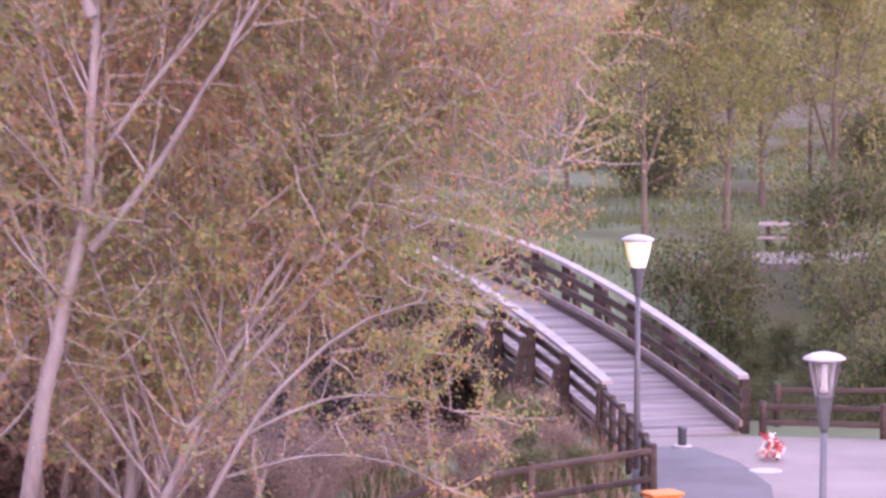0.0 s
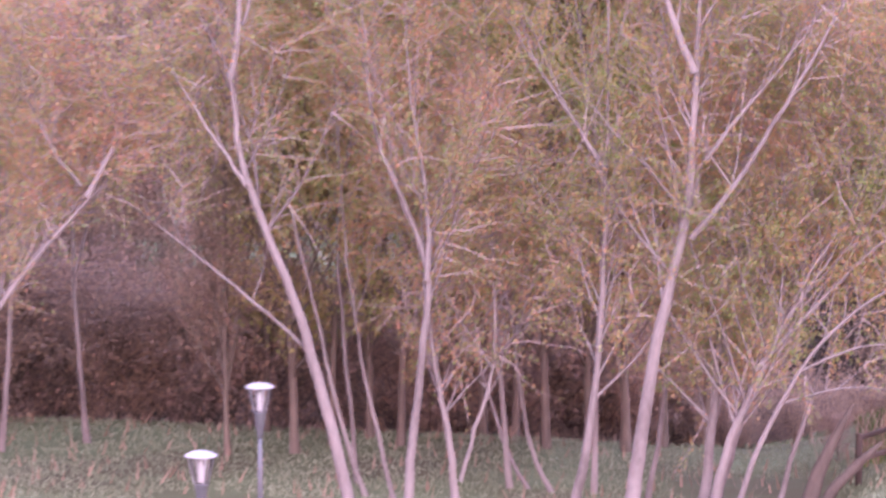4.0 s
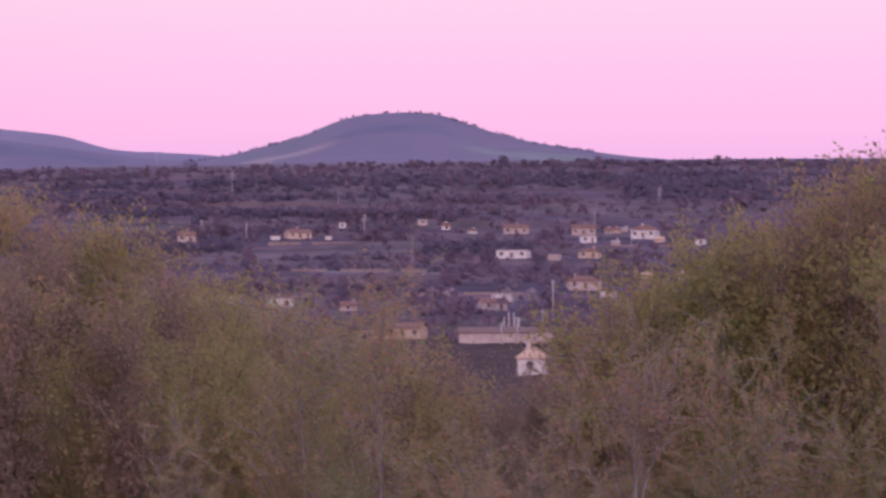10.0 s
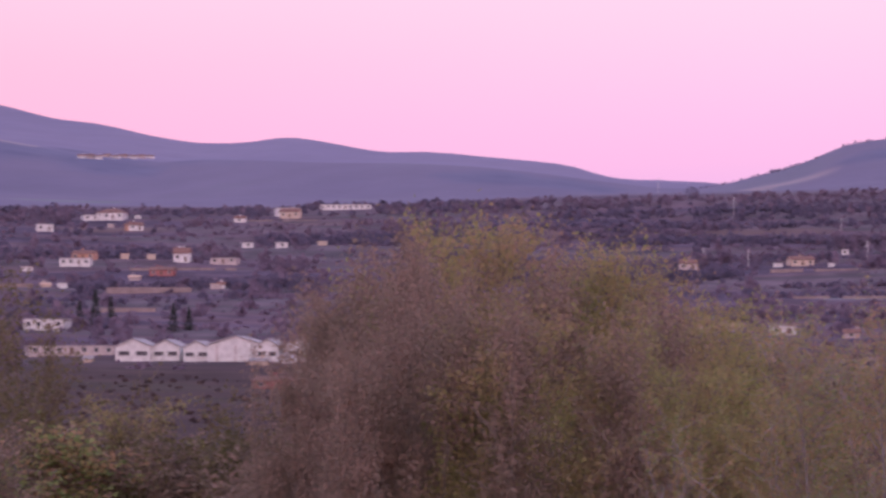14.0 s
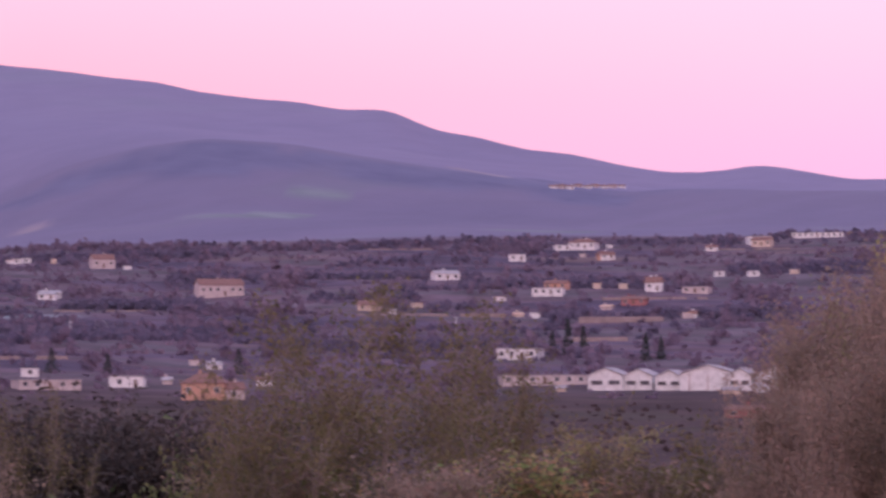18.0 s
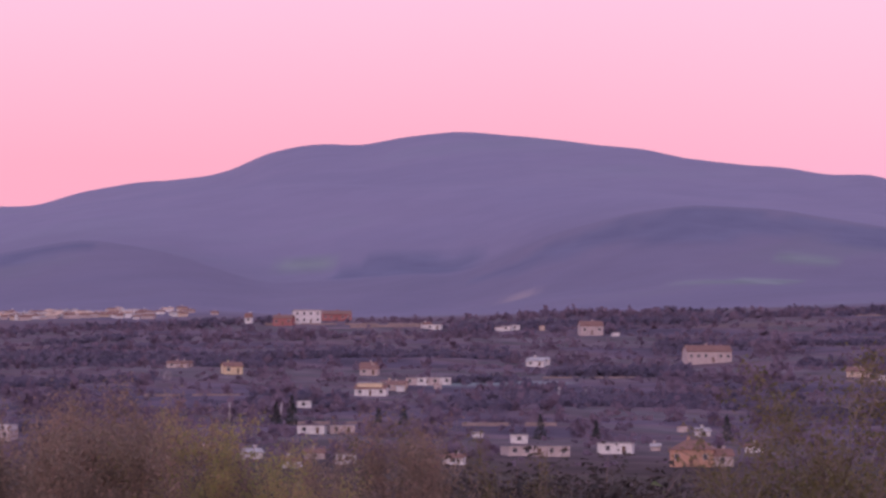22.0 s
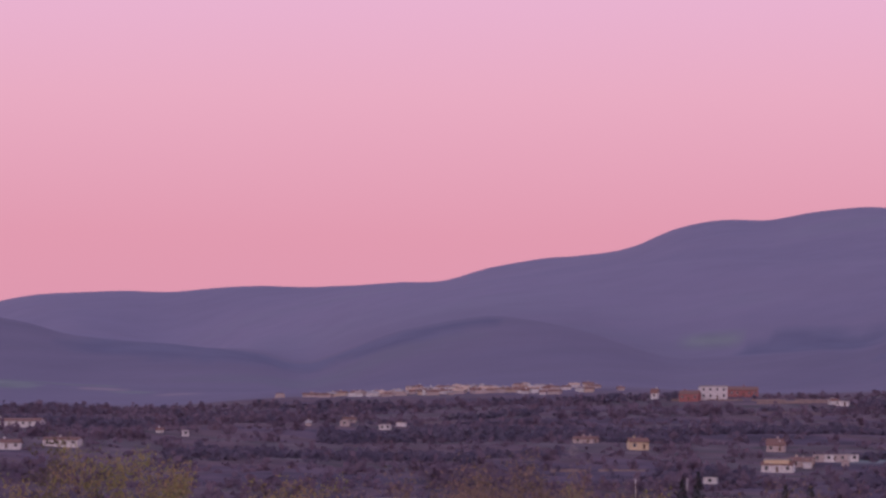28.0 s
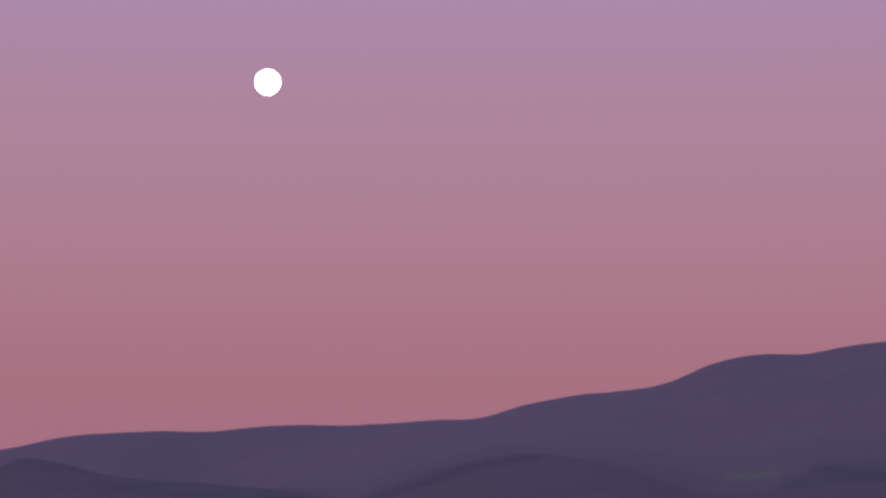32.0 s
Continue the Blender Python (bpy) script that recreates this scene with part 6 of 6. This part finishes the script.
for az, r, w, h in ((36.7, 1990, 62, 0.9), (37.9, 2000, 30, 0.9), (28.3, 1962, 36, 0.8), (35.9, 1980, 22, 0.9), (22.6, 1930, 40, 0.8), (33.0, 1460, 44, 0.7), (34.4, 1120, 30, 1.1), (37.4, 1170, 24, 1.0), (13.6, 1490, 60, 0.7), (8.6, 1500, 40, 0.7), (39.5, 1330, 36, 0.8), (44.8, 1000, 34, 1.6), (43.2, 1050, 26, 1.4)):
    long_wall(-r * math.sin(radians(az)), r * math.cos(radians(az)), w, h)

# pale masts in front of the white house, and poles by the terraces
for az, r, h in ((10.95, 905, 6.6), (10.87, 908, 7.4), (10.79, 903, 7.5), (10.71, 906, 6.2), (10.33, 912, 7.2)):
    x, y = -r * math.sin(radians(az)), r * math.cos(radians(az))
    mast = empty("mast", Matrix.Translation((x, y, ground_z(x, y) - 0.1)), "slender pale mast standing before a white house", "pole", "pale masts")
    part("shaft", lathe(bmesh.new(), ((0.2, 0), (0.15, h)), 8), M_POLE, mast)
    part("cap", lathe(bmesh.new(), ((0.17, h), (0.17, h + 0.12), (0.02, h + 0.22)), 8), M_CAP, mast)
for az, r, h in ((13.2, 1560, 8.5), (15.1, 1540, 8.0), (8.9, 1500, 8.0), (27.4, 1300, 7.5), (33.6, 1250, 7.5), (38.9, 1180, 7.0)):
    utility_pole(-r * math.sin(radians(az)), r * math.cos(radians(az)), h)


# ---- scrub, hedges and woods on the slope ----
def scrub(name, places, sizes, material, label, seed, cards=20, tall=0.85):
    """Ragged bushes of many small leaf sprays, joined, too many to count."""
    rng = np.random.RandomState(seed)
    P, S = np.asarray(places), np.asarray(sizes)
    n = len(P)
    c = rng.normal(size=(n, cards, 3))
    c /= np.linalg.norm(c, axis=2)[..., None]
    c *= rng.uniform(0.25, 1.0, (n, cards, 1)) ** 0.6
    c[..., 2] = np.abs(c[..., 2]) * tall * 1.6
    c = P[:, None, :] + c * (S[:, None, None] * 0.55)
    a, b = rng.normal(size=(n, cards, 3)), rng.normal(size=(n, cards, 3))
    a /= np.linalg.norm(a, axis=2)[..., None]
    b = np.cross(a, b)
    b /= np.linalg.norm(b, axis=2)[..., None] + 1e-9
    q = S[:, None, None] * rng.uniform(0.17, 0.40, (n, cards, 1))
    v = np.stack([c - a * q, c + b * q * 0.8, c + a * q * 1.1 + b * q * 0.1, c - b * q], 2).reshape(-1, 3)
    m = n * cards
    me = bpy.data.meshes.new(name)
    me.vertices.add(m * 4)
    me.vertices.foreach_set("co", v.astype(np.float32).ravel())
    me.loops.add(m * 4)
    me.loops.foreach_set("vertex_index", np.arange(m * 4, dtype=np.int32))
    me.polygons.add(m)
    me.polygons.foreach_set("loop_start", np.arange(0, m * 4, 4, dtype=np.int32))
    me.update(calc_edges=True)
    me.materials.append(material)
    return tagged(new(name, me), label, "scrub", kind="stuff")


SITE_AZ = np.array([(math.degrees(math.atan2(-x, y)), math.hypot(x, y), math.degrees(w / math.hypot(x, y))) for x, y, w in SITES])


def clear_of_houses(az, r, size):
    """Whether nothing in front of a house would be hidden."""
    d = np.abs(az - SITE_AZ[:, 0]) < SITE_AZ[:, 2] * 0.55 + math.degrees(size / r) * 0.6
    return not np.any(d & (r < SITE_AZ[:, 1] + 8) & (r > SITE_AZ[:, 1] - 12 * size - 25))


def sow(n, seed, pick, size):
    rs = np.random.RandomState(seed)
    places, sizes = [], []
    for _ in range(n):
        az, r = pick(rs)
        s = size(rs)
        if not clear_of_houses(az, r, s) and not (s < 2.2 and rs.uniform() < 0.5):
            continue
        x, y = -r * math.sin(radians(az)), r * math.cos(radians(az))
        places.append((x, y))
        sizes.append(s)
    xy = np.array(places)
    z = land(xy[:, 0], xy[:, 1])
    return np.column_stack([xy, z]), sizes


hr = random.Random(17)
BELTS = [(hr.uniform(-5, 56), 930 + 1080 * hr.random() ** 0.9, hr.uniform(1.2, 5.5), hr.uniform(4, 20)) for _ in range(60)]
# long woods that stand out on the slope
BELTS += 8 * [(33.2, 1285, 4.2, 26), (32.6, 1480, 2.2, 18), (12.9, 1905, 11.0, 30), (11.5, 1905, 9.0, 24), (14.5, 1700, 6.0, 14), (7.0, 1830, 4.0, 40), (33.5, 1925, 5.0, 12), (29.5, 1700, 5.0, 14), (36.5, 1620, 4.5, 14), (41.0, 1560, 6.0, 16), (44.0, 1420, 5.0, 20), (26.0, 1620, 4.0, 16), (24.0, 1400, 4.0, 16), (38.6, 1290, 3.5, 16), (21.0, 1750, 4.0, 16), (47.0, 1750, 5.0, 16), (3.0, 1850, 5.0, 30), (17.5, 1480, 4.0, 12), (12.5, 1440, 4.0, 10), (28.5, 1230, 4.0, 12)]


def hedge_rows(rs):
    """Long broken belts along the contours of the slope."""
    az, r, span, deep = BELTS[rs.randint(0, len(BELTS))]
    a = az + span * rs.uniform(-0.5, 0.5)
    return a, r + rs.normal() * deep + 16 * math.sin(a * 0.6 + r)


EDGE = np.random.RandomState(4).uniform(-5, 57, 34)
CLUMPS = [(hr.uniform(-5, 56), 920 + 1130 * hr.random() ** 0.85, hr.uniform(0.3, 1.6), hr.uniform(8, 30)) for _ in range(120)]


def clumped(rs):
    """Loose clumps, longer than deep."""
    az, r, span, deep = CLUMPS[rs.randint(0, len(CLUMPS))]
    return az + span * rs.normal() * 0.6, min(2080.0, r + deep * rs.normal())


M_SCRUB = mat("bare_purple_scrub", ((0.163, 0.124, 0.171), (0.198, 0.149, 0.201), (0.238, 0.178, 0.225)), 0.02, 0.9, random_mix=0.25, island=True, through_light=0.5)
# haze blue and lightness are mixed into this evergreen colour
M_OAK = mat("hazed_holm_oak", ((0.128, 0.108, 0.157), (0.163, 0.135, 0.190), (0.194, 0.158, 0.211)), 0.02, 0.9, random_mix=0.25, island=True, through_light=0.5)
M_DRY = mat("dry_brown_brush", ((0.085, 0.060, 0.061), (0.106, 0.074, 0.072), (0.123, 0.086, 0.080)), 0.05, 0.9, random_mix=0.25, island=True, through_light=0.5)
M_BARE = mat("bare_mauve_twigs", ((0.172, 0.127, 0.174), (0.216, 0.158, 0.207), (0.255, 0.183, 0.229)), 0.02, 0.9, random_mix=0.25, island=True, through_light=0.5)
# pale mauve paints the mountain haze onto these pines too
M_RIDGE = mat("hazed_ridge_pine", ((0.24, 0.21, 0.29), (0.28, 0.24, 0.33)), 0.01, 0.9, random_mix=0.3, island=True, through_light=0.5)
M_BLOSSOM = mat("white_blossom", ((0.30, 0.25, 0.27), (0.42, 0.36, 0.38)), 0.3, 0.8, random_mix=0.4, island=True)
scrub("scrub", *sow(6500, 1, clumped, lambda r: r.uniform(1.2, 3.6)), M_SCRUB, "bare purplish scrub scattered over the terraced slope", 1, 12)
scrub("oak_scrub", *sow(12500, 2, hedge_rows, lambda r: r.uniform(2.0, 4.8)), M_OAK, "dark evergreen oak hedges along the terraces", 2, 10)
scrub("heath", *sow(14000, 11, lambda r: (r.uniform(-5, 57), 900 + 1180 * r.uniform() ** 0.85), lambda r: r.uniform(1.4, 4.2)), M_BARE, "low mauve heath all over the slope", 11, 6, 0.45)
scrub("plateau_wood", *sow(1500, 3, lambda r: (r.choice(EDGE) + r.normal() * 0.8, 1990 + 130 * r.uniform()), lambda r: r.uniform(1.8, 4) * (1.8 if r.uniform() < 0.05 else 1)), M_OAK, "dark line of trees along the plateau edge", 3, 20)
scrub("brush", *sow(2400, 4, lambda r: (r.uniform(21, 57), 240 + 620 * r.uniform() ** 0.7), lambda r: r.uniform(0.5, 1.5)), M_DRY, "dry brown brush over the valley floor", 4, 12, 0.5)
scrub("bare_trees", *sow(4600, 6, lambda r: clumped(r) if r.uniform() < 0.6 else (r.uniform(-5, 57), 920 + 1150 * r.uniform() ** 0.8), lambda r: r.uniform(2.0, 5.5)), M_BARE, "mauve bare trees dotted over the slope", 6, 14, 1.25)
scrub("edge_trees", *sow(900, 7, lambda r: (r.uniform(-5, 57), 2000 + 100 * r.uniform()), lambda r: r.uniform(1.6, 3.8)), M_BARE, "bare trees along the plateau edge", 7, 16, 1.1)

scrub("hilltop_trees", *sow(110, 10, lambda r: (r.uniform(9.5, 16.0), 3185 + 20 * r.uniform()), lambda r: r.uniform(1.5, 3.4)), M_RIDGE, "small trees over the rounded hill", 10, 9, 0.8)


def at_bearing(az, r):
    x, y = -r * math.sin(radians(az)), r * math.cos(radians(az))
    return x, y, ground_z(x, y)


def small_tree(name, az, r, h, wide, material, label, category, seed, cards=260, cone=False, trunk=0.22):
    """A tree on the slope: tapered trunk and a ragged crown of leaf sprays."""
    rng = np.random.RandomState(seed)
    x, y, z = at_bearing(az, r)
    root = empty(name, Matrix.Translation((x, y, z - 0.2)), label, category)
    part("trunk", lathe(bmesh.new(), ((0.05 * h * 0.55, 0), (0.03 * h * 0.55, h * trunk), (0.02, h * 0.85)), 7), M_DARKBARK, root)
    u = rng.uniform(0, 1, cards) ** (1.3 if cone else 0.9)
    zz = h * (trunk * 0.7 + (1 - trunk * 0.7) * u)
    prof = (1 - u) ** 0.8 if cone else np.sqrt(np.clip(1 - (2 * u - 0.9) ** 2, 0.03, 1))
    rad = wide * 0.5 * prof * np.sqrt(rng.uniform(0.15, 1.1, cards)) * (1 + 0.18 * np.sin(u * 23 + seed))
    th = rng.uniform(0, 6.28, cards)
    c = np.stack([rad * np.cos(th), rad * np.sin(th), zz], 1)
    link("crown", leaves_mesh("crown", rng, c, 0.11 * h ** 0.75, material, 0.2), root)
    return root


M_CYPRESS = mat("dark_conifer_needle", ((0.022, 0.028, 0.026), (0.04, 0.048, 0.042)), 0.3, 0.8, random_mix=0.5, island=True)
for k, (az, r, h, w) in enumerate(((25.6, 1165, 13, 4.5), (25.35, 1160, 10.5, 4), (25.85, 1175, 9, 4), (24.35, 1120, 9, 3.6), (24.1, 1125, 7.5, 3.2), (37.9, 1150, 10, 5), (38.15, 1160, 8, 4), (36.5, 1100, 7, 4), (33.9, 1060, 7.5, 4.5), (33.0, 1050, 6.5, 3.5), (30.9, 1060, 8, 4.5), (36.1, 1130, 6, 4))):
    small_tree("conifer", az, r, h, w, M_CYPRESS, "dark pointed conifer among the houses", "conifer", 300 + k, 420, True, 0.1)
for k, (az, r, h, w) in enumerate(((10.9, 1090, 6.5, 7), (11.8, 1100, 5.5, 6), (12.1, 1110, 5, 6), (10.5, 1110, 5, 5), (33.1, 1320, 4.5, 5), (39.9, 1420, 4.5, 5))):
    small_tree("blossom_tree", az, r, h, w, M_BLOSSOM, "small tree in pale blossom beside the houses", "tree", 330 + k, 380)
for k, (az, r, h, w) in enumerate(((11.0, 1010, 7.0, 9), (9.05, 1300, 7, 8), (12.7, 1530, 6, 7), (16.0, 1990, 8, 9), (29.9, 1195, 6, 6), (34.6, 1160, 5.5, 7), (21.9, 1330, 6, 7))):
    small_tree("evergreen_oak", az, r, h, w, M_OAK, "round dark evergreen oak standing alone", "tree", 350 + k, 520)


# ---- grass and dry stalks on the meadow ----
def grass(name, n, seed, xr, yr, h, material, label, edge=2.0):
    rng = np.random.RandomState(seed)
    x, y = rng.uniform(*xr, n), rng.uniform(*yr, n)
    keep = ~((x > edge) & (y > 58) & (y < 101.4)) & (np.abs(waves(x, y, 14, seed)) < 0.75)
    x, y = x[keep], y[keep]
    z = land(x, y)
    ok = z > -1.2
    x, y, z = x[ok], y[ok], z[ok]
    n = len(x)
    hh = h * rng.uniform(0.5, 1.5, n)
    a = rng.uniform(0, 2 * np.pi, n)
    w = 0.018 + 0.02 * rng.uniform(size=n)
    lean = rng.normal(size=(n, 2)) * 0.35 * hh[:, None]
    v = np.stack([np.stack([x - np.cos(a) * w, y - np.sin(a) * w, z - 0.03], 1), np.stack([x + np.cos(a) * w, y + np.sin(a) * w, z - 0.03], 1), np.stack([x + lean[:, 0], y + lean[:, 1], z + hh], 1)], 1).reshape(-1, 3)
    me = bpy.data.meshes.new(name)
    me.vertices.add(n * 3)
    me.vertices.foreach_set("co", v.astype(np.float32).ravel())
    me.loops.add(n * 3)
    me.loops.foreach_set("vertex_index", np.arange(n * 3, dtype=np.int32))
    me.polygons.add(n)
    me.polygons.foreach_set("loop_start", np.arange(0, n * 3, 3, dtype=np.int32))
    me.update(calc_edges=True)
    me.materials.append(material)
    return tagged(new(name, me), label, "grass", kind="stuff")


M_PALEGRASS = mat("pale_grass_blade", ((0.16, 0.18, 0.12), (0.205, 0.225, 0.155), (0.25, 0.265, 0.195)), 0.2, 0.8, random_mix=0.5, island=True)
M_STALK = mat("dry_stalk", ((0.20, 0.13, 0.10), (0.34, 0.24, 0.19)), 0.4, 0.85, random_mix=0.5, island=True)
grass("grass", 90000, 2, (-30, 14), (80, 99), 0.055, M_PALEGRASS, "short pale green meadow grass on the bank")
grass("dry_stalks", 900, 5, (-30, 4), (84, 97.5), 0.32, M_STALK, "dry brown stalks on the river bank")
grass("bank_grass", 9000, 7, (-1.6, 2.8), (89.4, 100.8), 0.13, M_GRASS, "rough dark grass on the bank below the fence", 2.8)
M_MEADOW = mat("green_meadow_blade", ((0.085, 0.115, 0.04), (0.135, 0.165, 0.06), (0.19, 0.20, 0.09)), 0.15, 0.8, random_mix=0.5, island=True)
grass("far_grass", 45000, 9, (-16, 22), (128.5, 185), 0.2, M_MEADOW, "rough green meadow grass across the river", 60.0)
grass("bank_stalks", 1500, 8, (-1.6, 2.7), (89.4, 100.6), 0.4, M_STALK, "dry brown stalks below the fence", 2.8)


# the pattern trees themselves stand nowhere
for pattern in (OLIVE, REDDISH, YELLOW, GOLD, THIN, BUSH, GREENBUSH, DARKBUSH, *SAPLINGS):
    for ob in (*pattern.children_recursive, pattern):
        bpy.data.objects.remove(ob)
